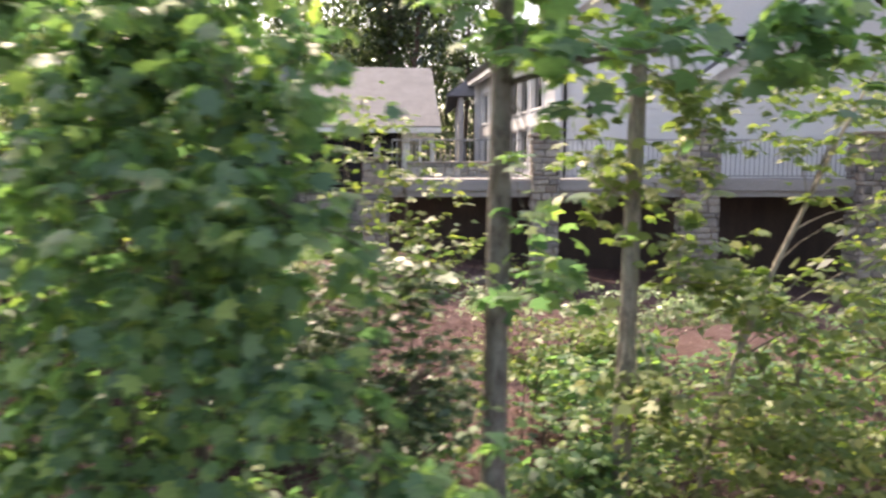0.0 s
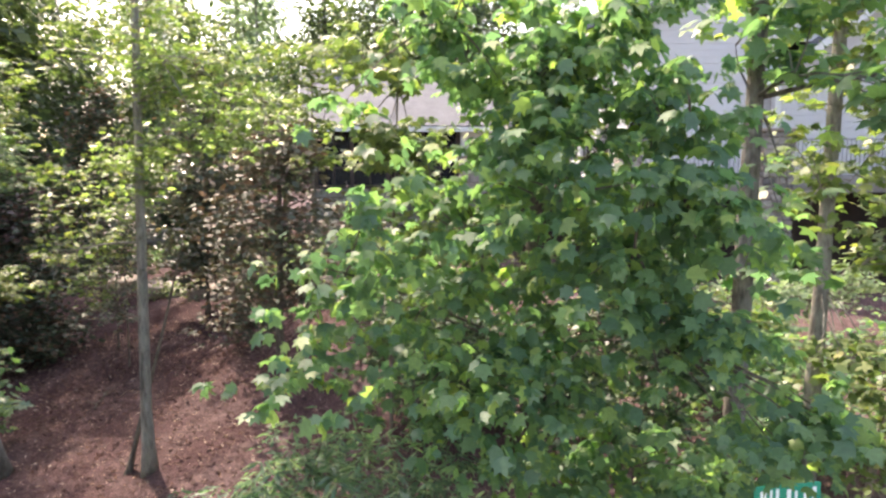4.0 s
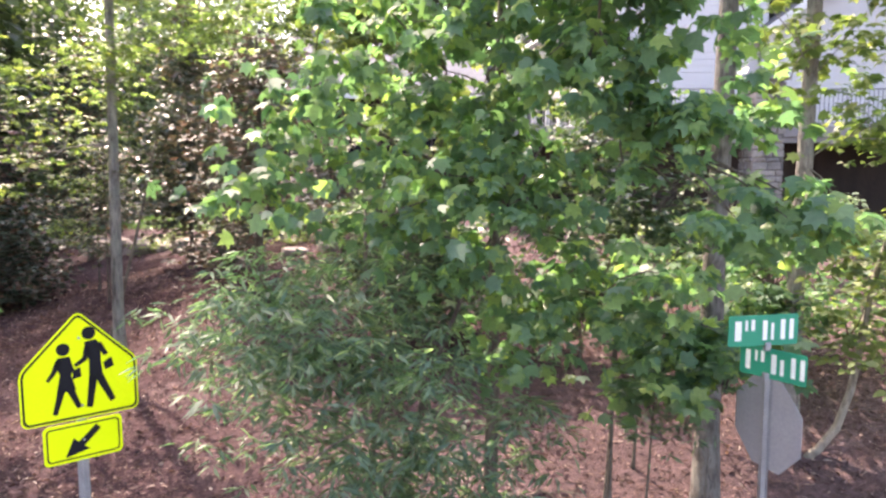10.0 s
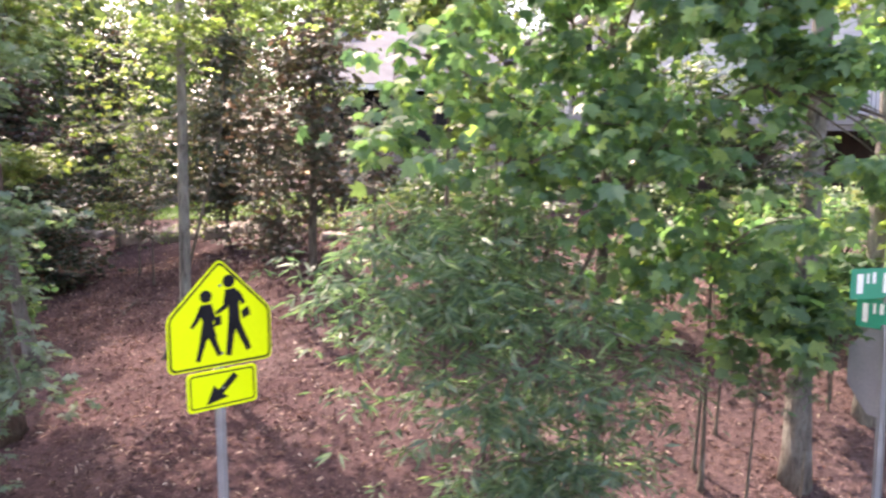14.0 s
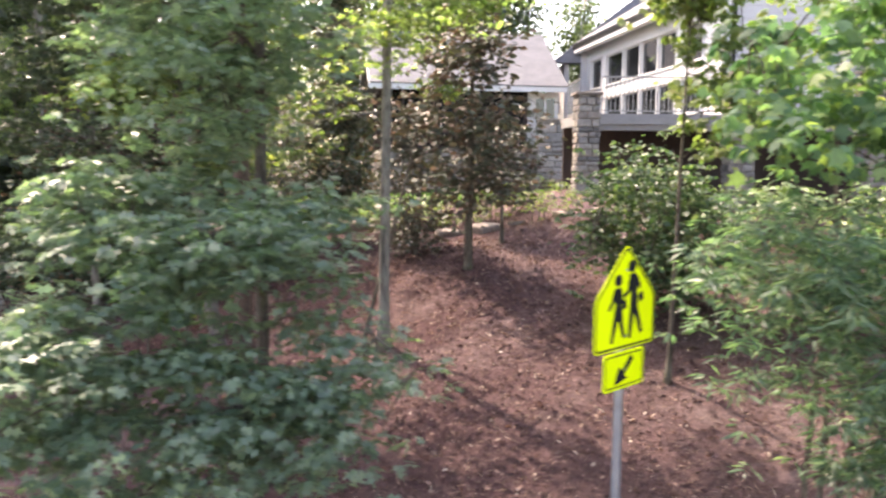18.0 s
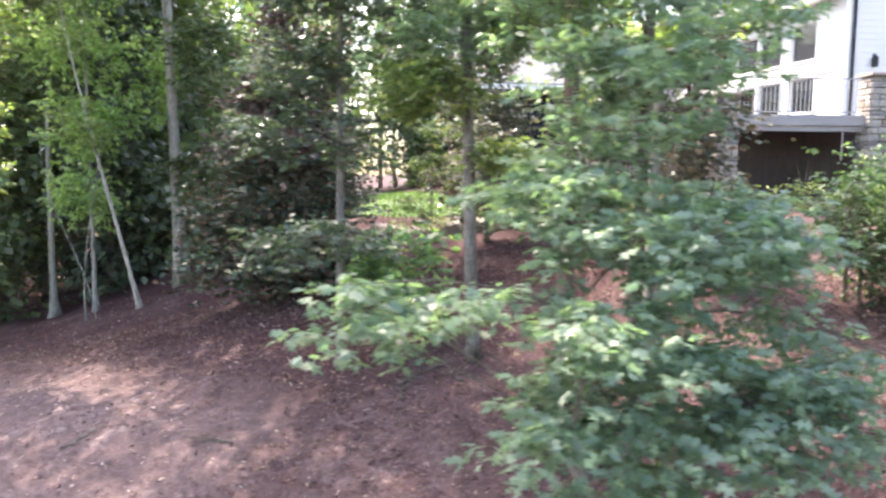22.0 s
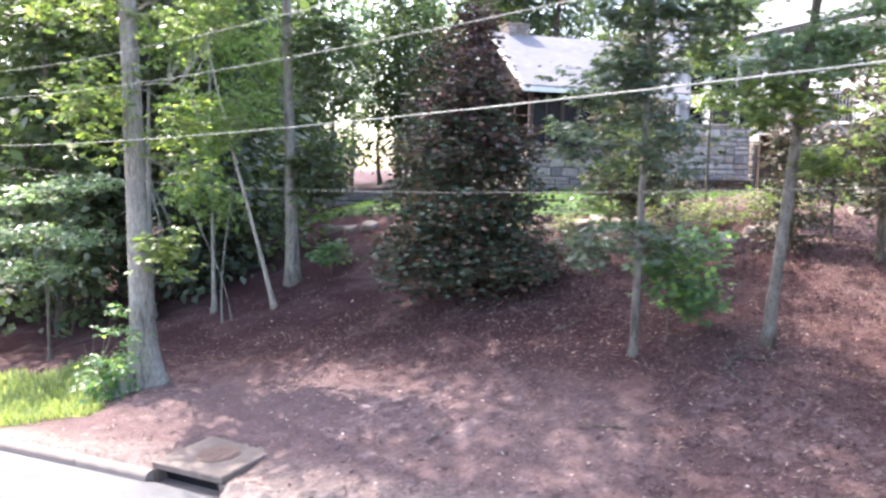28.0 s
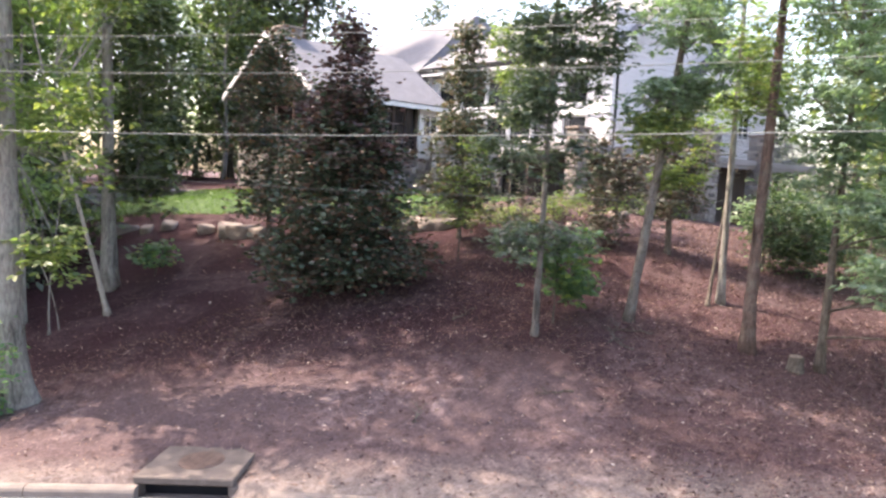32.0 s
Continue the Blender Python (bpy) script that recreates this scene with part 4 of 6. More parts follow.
def siding(wall, length, z0, z1, openings, step=0.2):
    """Lapped boards that stand proud of a wall, course by course, cut round the openings."""
    bms, z = [], z0
    while z < z1 - 0.02:
        h = min(step, z1 - z)
        spans = [(0.0, length)]
        for o in openings:
            if o[2] - 0.12 < z + h and o[3] + 0.1 > z:
                cut = []
                for a, b in spans:
                    if o[0] - 0.1 > a:
                        cut.append((a, min(b, o[0] - 0.1)))
                    if o[1] + 0.1 < b:
                        cut.append((max(a, o[1] + 0.1), b))
                spans = [c for c in cut if c[1] - c[0] > 0.02]
        for a, b in spans:
            bm = block((b - a, 0.02, h - 0.006), ((a + b) / 2, -0.012, z + h / 2), 0.0)
            for q in bm.verts:
                if q.co.y < -0.012 and q.co.z < z + h / 2:
                    q.co.y -= 0.012
            bms.append(bm)
        z += step
    for bm in bms:
        part("board", bm, M["wall_paint"], wall)


def roof_plane(root, corners, material, thick=0.14, name="roof"):
    """A roof plane from four corners, with a thickness."""
    p = [Vector(c) for c in corners]
    n = (p[1] - p[0]).cross(p[3] - p[0]).normalized()
    if n.z < 0:
        n = -n
    verts = [*p, *[q + n * thick for q in p]]
    ob = solid(name, verts, [(0, 1, 2, 3), (7, 6, 5, 4), (0, 4, 5, 1), (1, 5, 6, 2), (2, 6, 7, 3), (3, 7, 4, 0)], material, root)
    bm = bmesh.new()
    bm.from_mesh(ob.data)
    bmesh.ops.recalc_face_normals(bm, faces=bm.faces)
    bm.to_mesh(ob.data)
    bm.free()
    return ob


def fascia(root, a, b, height=0.22, thick=0.05, material="white_trim"):
    a, b = Vector(a), Vector(b)
    way = (b - a)
    side = way.cross(Vector((0, 0, 1))).normalized() * thick / 2
    up = Vector((0, 0, height))
    v = [a - side, b - side, b + side, a + side, a - side + up, b - side + up, b + side + up, a + side + up]
    return solid("fascia", v, [(3, 2, 1, 0), (4, 5, 6, 7), (0, 1, 5, 4), (1, 2, 6, 5), (2, 3, 7, 6), (3, 0, 4, 7)], M[material], root)


def railing(root, a, b, z0, z1, step=0.12, material="rail_grey"):
    a, b = Vector((*a, 0)), Vector((*b, 0))
    way = b - a
    turn = math.degrees(math.atan2(way.y, way.x))
    n = max(1, int(way.length / step))
    top = part("rail", block((way.length, 0.05, 0.04), (way.length / 2, 0, z1 - 0.02), 0.006), M[material], root, "grey metal deck railing")
    top.matrix_local = Matrix.Translation(a) @ pose(0, 0, 0, 0, 0, turn)
    part("lower_rail", block((way.length, 0.03, 0.03), (way.length / 2, 0, z0 + 0.08)), M[material], top)
    one = None
    for i in range(n + 1):
        if one is None:
            ob = part("baluster", block((0.018, 0.018, z1 - z0 - 0.1)), M[material], top)
            one = ob.data
            ob.matrix_local = Matrix.Translation((0.0, 0, (z0 + z1) / 2))
        else:
            sharing("baluster", one, Matrix.Translation((i * way.length / n, 0, (z0 + z1) / 2)), top)


def main_house():
    root = empty("house", Matrix.Identity(4), "large pale grey house with white-framed sunroom windows and raised deck", "house")
    # sunroom wall, which faces left, with two rows of windows
    turn = 98.05 + 180
    length = 11.4
    far = Vector((3.25, 21.9, 0)) + Vector((-0.14, 0.99, 0)) * length
    spans = [(1.2, 2.5), (2.98, 4.27), (4.4, 5.75), (5.88, 7.3), (7.43, 9.1), (9.6, 10.8)]
    op = [(length - b, length - a, lo, hi) for a, b in spans for lo, hi in ((5.72, 6.9), (7.45, 8.72))]
    west = wall_panel("sunroom_wall", root, (far.x, far.y), turn, length, 5.15, 9.5, op, M["white_trim"])
    # near-black: the shade under the deck is put into this wall's colour
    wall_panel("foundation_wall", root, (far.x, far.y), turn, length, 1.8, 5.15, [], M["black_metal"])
    stone_wall(root, (1.55, 33.1), (2.3, 27.8), 1.9, 5.1, 17)
    for o in op:
        window(west, *o, trim=0.05)
    part("band", block((length, 0.05, 0.42), (length / 2, -0.03, 7.17)), M["white_trim"], west)
    # front walls, which face the road
    op = []
    front = wall_panel("front_wall", root, (3.25, 21.9), 0, 4.6, 5.15, 11.6, op, M["wall_paint"])
    siding(front, 4.6, 5.3, 10.8, op)
    part("corner_board", block((0.16, 0.06, 6.4), (0.09, -0.05, 7.3)), M["white_trim"], front)
    part("downspout", block((0.09, 0.08, 4.6), (0.3, -0.1, 7.6), 0.015), M["black_metal"], front, "dark metal downspout")
    lamp = part("wall_lamp", block((0.16, 0.16, 0.34), (1.0, -0.16, 7.2), 0.03), M["black_metal"], front, "black wall lantern")
    part("arm", block((0.05, 0.16, 0.05), (1.0, -0.08, 7.42)), M["black_metal"], lamp)
    op = [(5.1, 6.2, 6.5, 7.75)]
    wing = wall_panel("wing_wall", root, (7.6, 21.4), 0, 8.6, 5.15, 8.3, op, M["wall_paint"])
    siding(wing, 8.6, 5.3, 8.3, op)
    window(wing, *op[0], bars=1, cross=1)
    part("corner_board", block((0.16, 0.06, 3.0), (0.08, -0.05, 6.8)), M["white_trim"], wing)
    gable = slab([(0, 8.3), (8.6, 8.3), (4.3, 11.35)], 0.2, Matrix.Translation((7.6, 21.4, 0)))
    part("gable", gable, M["wall_paint"], root, "grey boarded gable")
    roof_plane(root, [(7.2, 20.95, 8.0), (7.2, 30, 8.0), (11.9, 30, 11.35), (11.9, 20.95, 11.35)], M["shingle_dark"])
    roof_plane(root, [(16.6, 20.95, 8.0), (16.6, 30, 8.0), (11.9, 30, 11.35), (11.9, 20.95, 11.35)], M["shingle_dark"])
    fascia(root, (7.15, 20.92, 7.85), (11.9, 20.92, 11.25), 0.26)
    fascia(root, (11.9, 20.92, 11.25), (16.65, 20.92, 7.85), 0.26)
    # sunroom roof
    f2 = Vector((1.15, 33.4, 0))
    roof_plane(root, [(2.75, 21.4, 9.5), (1.1, 33.6, 9.5), (8.0, 33.6, 13.2), (8.0, 21.4, 13.2)], M["shingle"])
    roof_plane(root, [(13.2, 21.4, 9.5), (13.2, 33.6, 9.5), (8.0, 33.6, 13.2), (8.0, 21.4, 13.2)], M["shingle"])
    fascia(root, (2.75, 21.4, 9.36), (1.1, 33.6, 9.36), 0.2, 0.08, "black_metal")
    fascia(root, (2.85, 21.5, 9.2), (1.25, 33.5, 9.2), 0.2, 0.3)
    fascia(root, (2.75, 21.38, 9.3), (8.0, 21.38, 13.05), 0.26)
    part("gable", slab([(3.25, 9.4), (13.0, 9.4), (8.0, 12.95)], 0.2, Matrix.Translation((0, 21.98, 0))), M["wall_paint"], root)
    # rear wing with its tall roof
    roof_plane(root, [(0.2, 33.4, 8.7), (0.2, 44.5, 8.7), (6.5, 44.5, 13.6), (6.5, 35.5, 13.6)], M["shingle"])
    roof_plane(root, [(0.2, 33.4, 8.7), (6.5, 35.5, 13.6), (6.6, 35.5, 13.6), (12.8, 33.4, 8.7)], M["shingle"])
    roof_plane(root, [(12.8, 33.4, 8.7), (12.8, 44.5, 8.7), (6.5, 44.5, 13.6), (6.5, 35.5, 13.6)], M["shingle"])
    wall_panel("rear_wall", root, (0.7, 44.2), -90, 10.6, 1.8, 8.8, [], M["wall_paint"])
    back = wall_panel("back_wall", root, (1.4, 33.2), 0, 12.0, 2.2, 9.4, [], M["wall_paint"])
    wall_panel("side_wall", root, (13.3, 22.0), 90, 11.2, 2.2, 9.4, [], M["wall_paint"])
    return root


def deck():
    root = empty("deck", Matrix.Identity(4), "raised grey timber deck on stacked stone piers with grey metal railing", "deck")
    x0, x1, y0, y1, z = -1.9, 16.5, 19.0, 21.38, 5.3
    n = int((y1 - y0) / 0.145)
    for i in range(n):
        part("deck_board", block((x1 - x0, 0.138, 0.035), ((x0 + x1) / 2, y0 + 0.07 + i * 0.145, z - 0.018)), M["deck_grey"], root)
    for i in range(3):
        y = y1 + 0.07 + i * 0.145
        if y < 28:
            part("deck_board", block((3.05 - 0.14 * (y - 21.9) - x0, 0.138, 0.035), ((3.05 - 0.14 * (y - 21.9) + x0) / 2, y, z - 0.018)), M["deck_grey"], root)
    part("rim_board", block((x1 - x0, 0.05, 0.26), ((x0 + x1) / 2, y0 - 0.03, z - 0.165), 0.006), M["deck_grey"], root)
    part("beam", block((x1 - x0 - 0.1, 0.14, 0.16), ((x0 + x1) / 2, y0 + 0.1, z - 0.375), 0.01), M["deck_grey"], root)
    part("rim_board", block((0.05, 2.3, 0.26), (x0 - 0.03, y0 + 1.15, z - 0.165), 0.006), M["deck_grey"], root)
    for i in range(12):
        part("joist", block((0.05, y1 - y0, 0.22), (x0 + 0.6 + i * 1.5, (y0 + y1) / 2, z - 0.16)), M["deck_grey"], root)
    stone_pier(root, (-1.72, 19.05), 0.6, 2.3, 5.78, 3)
    stone_pier(root, (2.6, 19.05), 0.66, 2.0, 6.36, 4)
    stone_pier(root, (6.55, 19.05), 0.85, 1.7, 6.5, 5)
    stone_pier(root, (11.0, 19.05), 0.85, 1.6, 6.42, 6)
    for a, b in ((-1.3, 2.05), (2.95, 6.1), (7.0, 10.55), (11.45, 16.4)):
        railing(root, (a, 19.05), (b, 19.05), z, 6.32)
    railing(root, (-1.8, 19.5), (-1.8, 21.2), z, 6.32)
    # dark sheets close the space below the house, standing in for its shade
    part("shade_sheet", block((5.0, 0.12, 3.4), (0.68, 21.6, 3.35)), M["dark_wood"], root, "dark sheet added as the shade under the deck")
    part("shade_sheet", block((14.0, 0.15, 3.6), (10.2, 21.95, 3.35)), M["dark_wood"], root, "dark sheet added as the shade under the deck")
    return root


def porch():
    """The screened porch with its stone base and chimney."""
    root = empty("screened_porch", Matrix.Translation((-7.6, 28.9, 0)) @ pose(0, 0, 0, 0, 0, 6.5), "dark wood screened porch with stone base, grey roof and chimney", "porch")
    L, D, z0, zs, ze, zr = 6.0, 6.6, 1.6, 4.65, 7.5, 9.8
    stone_wall(root, (0, 0), (L, 0), z0, zs, 11)
    stone_wall(root, (0, D), (0, 0), z0, zs, 12)
    for i in range(5):
        part("porch_post", block((0.16, 0.16, ze - zs), (0.08 + i * (L - 0.16) / 4, 0.14, (zs + ze) / 2), 0.01), M["dark_wood"], root)
        if i < 4:
            xm = 0.08 + (i + 0.5) * (L - 0.16) / 4
            part("screen", block(((L - 0.16) / 4 - 0.16, 0.01, ze - zs - 0.3), (xm, 0.16, (zs + ze) / 2)), M["screen"], root, "dark insect screen")
            part("mullion", block((0.06, 0.06, ze - zs - 0.3), (xm, 0.14, (zs + ze) / 2)), M["dark_wood"], root)
            part("cross_rail", block(((L - 0.16) / 4 - 0.16, 0.07, 0.09), (xm, 0.14, zs + 0.85)), M["dark_wood"], root)
    for i in range(5):
        part("porch_post", block((0.16, 0.16, ze - zs), (0.14, 0.3 + i * (D - 0.6) / 4, (zs + ze) / 2), 0.01), M["dark_wood"], root)
    part("header", block((L, 0.2, 0.3), (L / 2, 0.14, ze - 0.1)), M["dark_wood"], root)
    part("header", block((0.2, D, 0.3), (0.14, D / 2, ze - 0.1)), M["dark_wood"], root)
    part("sill_beam", block((L + 0.1, 0.3, 0.1), (L / 2, 0.1, zs + 0.05), 0.01), M["dark_wood"], root)
    part("porch_floor", block((L - 0.3, D - 0.3, 0.1), (L / 2, D / 2, zs - 0.2)), M["dark_wood"], root)
    part("back_wall", block((L, 0.15, ze - zs), (L / 2, D - 0.1, (zs + ze) / 2)), M["dark_wood"], root)
    for i in range(14):
        y0, y1 = D * i / 14, D * (i + 1) / 14
        top = ze + (zr - ze) * (1 - abs((y0 + y1) / 2 - D / 2) / (D / 2))
        part("gable_board", block((0.04, y1 - y0 - 0.012, top - ze), (0.05, (y0 + y1) / 2, (top + ze) / 2)), M["dark_wood"], root)
    slope = (zr - ze) / (D / 2)
    roof_plane(root, [(-0.6, -0.6, ze - 0.6 * slope), (L + 1.5, -0.6, ze - 0.6 * slope), (L + 1.5, D / 2, zr), (-0.6, D / 2, zr)], M["shingle"])
    roof_plane(root, [(-0.6, D + 0.6, ze - 0.6 * slope), (L + 1.5, D + 0.6, ze - 0.6 * slope), (L + 1.5, D / 2, zr), (-0.6, D / 2, zr)], M["shingle"])
    fascia(root, (-0.6, -0.62, ze - 0.6 * slope - 0.14), (L + 1.5, -0.62, ze - 0.6 * slope - 0.14), 0.24)
    fascia(root, (-0.62, -0.6, ze - 0.6 * slope - 0.1), (-0.62, D / 2, zr - 0.1), 0.26)
    fascia(root, (-0.62, D / 2, zr - 0.1), (-0.62, D + 0.6, ze - 0.6 * slope - 0.1), 0.26)
    stone_pier(root, (0.75, D / 2 + 0.3), 1.0, 7.5, 10.3, 21)
    part("end_wall", block((1.3, 0.2, ze - zs), (L + 0.66, 0.1, (ze + zs) / 2)), M["white_trim"], root, "white painted end wall")
    for x in (L + 0.5, L + 0.95):
        pane = part("window", block((0.36, 0.03, 1.0), (x, -0.012, zs + 1.6)), M["glass"], root, "narrow dark window pane")
        part("frame", join(block((0.44, 0.05, 0.05), (x, -0.02, zs + 2.12)), block((0.44, 0.05, 0.05), (x, -0.02, zs + 1.08)), block((0.05, 0.05, 1.0), (x - 0.2, -0.02, zs + 1.6)), block((0.05, 0.05, 1.0), (x + 0.2, -0.02, zs + 1.6))), M["white_trim"], pane)
    stone_wall(root, (L + 0.01, 0), (L + 1.3, 0), z0, zs - 0.004, 14)
    part("corner_post", block((0.2, 0.26, ze - zs), (L + 0.1, 0.08, (ze + zs) / 2), 0.01), M["white_trim"], root)
    return root


def patio_wall():
    root = empty("patio_wall", Matrix.Identity(4), "pale field stone patio wall with a flat cap beside the house", "stone wall")
    stone_wall(root, PATIO[0], PATIO[1], 3.4, PATIO[2], 13, 0.3, "stone_pale")
    a, b = Vector((*PATIO[0], 0)), Vector((*PATIO[1], 0))
    cap = part("cap", block(((b - a).length, 0.5, 0.08), ((b - a).length / 2, 0.15, PATIO[2] + 0.04), 0.015), M["stone_pale"], root, "flat stone cap")
    cap.matrix_local = Matrix.Translation(a) @ pose(0, 0, 0, 0, 0, math.degrees(math.atan2(b.y - a.y, b.x - a.x)))


PATIO = ((-1.4, 28.7), (1.9, 27.6), 5.75)
main_house()
deck()
porch()
patio_wall()


# ---- trees and shrubs by the road, from right to left ----
plant("maple_tree", "leafy green maple with broad lobed leaves on a slim grey trunk", "tree", (-1.9, 5.65), 7.8, 0.075,
      [(-2.2, 4.6, 5.2, 1.45, 0.55, 1.5), (-1.6, 4.7, 3.0, 0.75, 0.5, 0.5), (-0.85, 4.5, 3.15, 0.5, 0.45, 0.6), (-3.2, 4.8, 4.4, 0.9, 0.8, 1.0), (-1.3, 3.9, 4.9, 0.55, 0.45, 1.0), (-2.2, 4.1, 3.9, 1.0, 0.5, 0.8), (-1.9, 3.9, 5.2, 0.7, 0.5, 0.9), (-0.95, 3.75, 4.9, 0.45, 0.35, 1.1), (-1.8, 4.3, 6.3, 0.6, 0.5, 0.6), (-1.0, 3.9, 5.8, 0.5, 0.4, 0.7), (0.1, 3.6, 3.9, 0.5, 0.3, 0.28), (-1.2, 4.6, 6.6, 0.8, 0.5, 0.55), (-2.3, 4.7, 6.7, 0.9, 0.6, 0.6), (-0.6, 3.6, 4.9, 0.4, 0.3, 0.8), (-0.55, 3.65, 3.7, 0.4, 0.3, 0.35)],
      265, 36, "maple", 0.122, "leaf_maple", "bark_dark", (0.1, -0.5), 26, 11, 0.6, 0.22, 0.3, 1.0, (0.6, 0.2), 0.22, 300)
plant("willow_oak", "bushy young willow oak with fine narrow leaves", "tree", (-2.95, 4.75), 4.2, 0.04,
      [(-2.9, 4.3, 2.35, 1.4, 0.8, 1.1), (-3.5, 4.3, 3.0, 0.9, 0.7, 0.6), (-2.6, 4.2, 1.5, 0.8, 0.5, 0.45)], 150, 66, "narrow", 0.135, "leaf_willow", "bark_dark", (0.1, -0.1), 22, 12, 0.5, 0.26, 0.3, 0.5, (0.5,), 0.12, 0, stems=3)
plant("willow_sapling", "small willow oak sapling with hanging narrow leaves", "tree", (-0.45, 5.5), 2.6, 0.02, [(-0.35, 5.3, 2.1, 0.4, 0.3, 0.5)], 20, 40, "narrow", 0.1, "leaf_willow", "bark_dark", (0.05, -0.2), 6, 57, 0.5, 0.2)
plant("maple_seedling", "low broad-leaved maple seedling at a trunk's foot", "shrub", (0.2, 5.7), 1.2, 0.016, [(0.1, 5.5, 2.5, 0.7, 0.35, 0.25), (-0.2, 5.3, 2.2, 0.5, 0.3, 0.25)], 40, 20, "maple", 0.16, "leaf_maple", "bark_dark", (0, -0.1), 4, 58)
plant("poplar_tree", "tall straight grey-barked tree with high leafy crown", "tree", (0.43, 6.25), 15, 0.135,
      [(0.8, 6.3, 11.5, 1.8, 1.5, 1.6), (1.6, 5.9, 8.2, 1.2, 0.9, 0.7), (-0.6, 5.9, 8.9, 1.0, 0.8, 0.6), (0.5, 5.9, 6.9, 0.6, 0.5, 0.6), (0.75, 6.0, 4.9, 0.25, 0.2, 0.5), (1.05, 4.7, 6.35, 0.3, 0.25, 0.25), (2.3, 4.8, 6.4, 0.45, 0.3, 0.25)], 190, 20, "maple", 0.19, "leaf_maple", "bark_brown", (0.05, 0.1), 12, 13, 0.5, 0.36, flare=(0.5, 0.2), bare=0.45, wander=0.004)
plant("poplar_tree", "pale grey tree with yellow-green leaf tufts along its trunk", "tree", (1.82, 7.35), 14, 0.115,
      [(1.9, 7.1, 5.9, 0.75, 0.6, 1.0), (2.4, 7.2, 4.7, 0.5, 0.4, 0.4), (1.7, 7.0, 7.4, 1.0, 0.8, 0.7), (2.0, 7.3, 11, 1.5, 1.4, 1.4), (1.9, 6.8, 3.4, 0.4, 0.3, 0.3)], 150, 20, "maple", 0.14, "leaf_light", "bark_grey", (0.15, 0.1), 16, 14, 0.6, 0.3, flare=(0.5, 0.2), bare=0.2)
def bent_sapling(x, y):
    """A thin stem that creeps out from a trunk's foot, bends up and branches."""
    rng = np.random.default_rng(15)
    base = Vector((x, y, on_ground(x, y, 0.05)))
    root = empty("bent_sapling", Matrix.Translation(base), "thin pale sapling with a bent leaning stem", "tree")
    stem = [Vector(p) for p in ((0, 0, 0), (0.16, 0, 0.12), (0.36, -0.02, 0.4), (0.5, -0.02, 0.85), (0.58, -0.03, 1.4), (0.66, -0.05, 2.1), (0.9, -0.08, 3.0), (1.25, -0.12, 4.0), (1.75, -0.2, 5.2), (2.2, -0.3, 6.2))]
    joints = [a.lerp(b, k / 4) for a, b in zip(stem[3:], stem[4:]) for k in range(4)]
    v, f = tube(stem, [0.055, 0.05, 0.047, 0.045, 0.042, 0.038, 0.032, 0.026, 0.019, 0.01], 9, 0.15)
    solid("trunk", v, f, M["bark_pale"], root, "", True)
    blobs = [(1.7, -0.4, 5.4, 1.0, 0.7, 0.7), (0.9, -0.3, 3.6, 0.7, 0.5, 0.4), (0.4, -0.4, 2.4, 0.6, 0.4, 0.25), (2.4, -0.5, 4.4, 0.7, 0.5, 0.4)]
    middles, places, frames, sizes = crown_parts(rng, blobs, 90, 20, "oval", 0.115, 0.4, 0.26, 0.3, 0.4)
    for k, e in enumerate(middles[:14]):
        at = min(joints, key=lambda p: abs(p.z - e[2] + 0.25 + 0.09 * k))
        v, f = tube(limb_line(rng, at, e, 0.25), [0.011, 0.009, 0.008, 0.006, 0.004, 0.002], 5)
        solid("limb", v, f, M["bark_brown"], root)
    crown = new("crown", leaf_mesh("crown", "oval", places, frames, sizes, M["leaf_light"]))
    crown.parent = root
    tagged(crown, kind="stuff")


bent_sapling(2.02, 7.3)
plant("dogwood_shrub", "sunlit dogwood shrub with pale green leaves", "shrub", (4.0, 6.9), 3.6, 0.035, [(4.1, 6.5, 3.6, 1.6, 0.9, 1.3), (2.8, 6.9, 2.5, 0.8, 0.6, 0.9), (5.4, 6.4, 3.6, 1.3, 1.0, 1.3)], 250, 26, "oval", 0.13, "leaf_light", "bark_dark", (0.2, -0.2), 14, 16, 0.5, 0.23, stems=3)
plant("maple_sapling", "young maple sapling with thin stem and few leaves", "tree", (-0.57, 6.5), 3.2, 0.022, [(-0.5, 6.3, 3.0, 0.6, 0.4, 0.4), (-0.2, 6.0, 2.2, 0.4, 0.3, 0.2)], 14, 14, "maple", 0.13, "leaf_maple", "bark_dark", (0.1, -0.2), 6, 17)
plant("maple_sapling", "young maple sapling with thin stem and few leaves", "tree", (-0.1, 7.1), 3.4, 0.02, [(0.2, 6.9, 3.0, 0.6, 0.4, 0.4)], 12, 14, "maple", 0.13, "leaf_maple", "bark_dark", (0.1, -0.2), 5, 18)
plant("undergrowth_shrub", "low dense green undergrowth shrub with dark leaves", "shrub", (2.1, 9.0), 2.0, 0.03, [(1.6, 8.1, 3.1, 0.55, 0.45, 0.45), (2.3, 8.8, 2.3, 0.9, 0.7, 0.5), (3.8, 9.2, 2.6, 1.3, 0.8, 1.0), (5.6, 9.5, 2.7, 1.4, 0.9, 1.2)], 240, 24, "oval", 0.12, "leaf_maple", "bark_dark", (0, 0), 8, 19, stems=3)
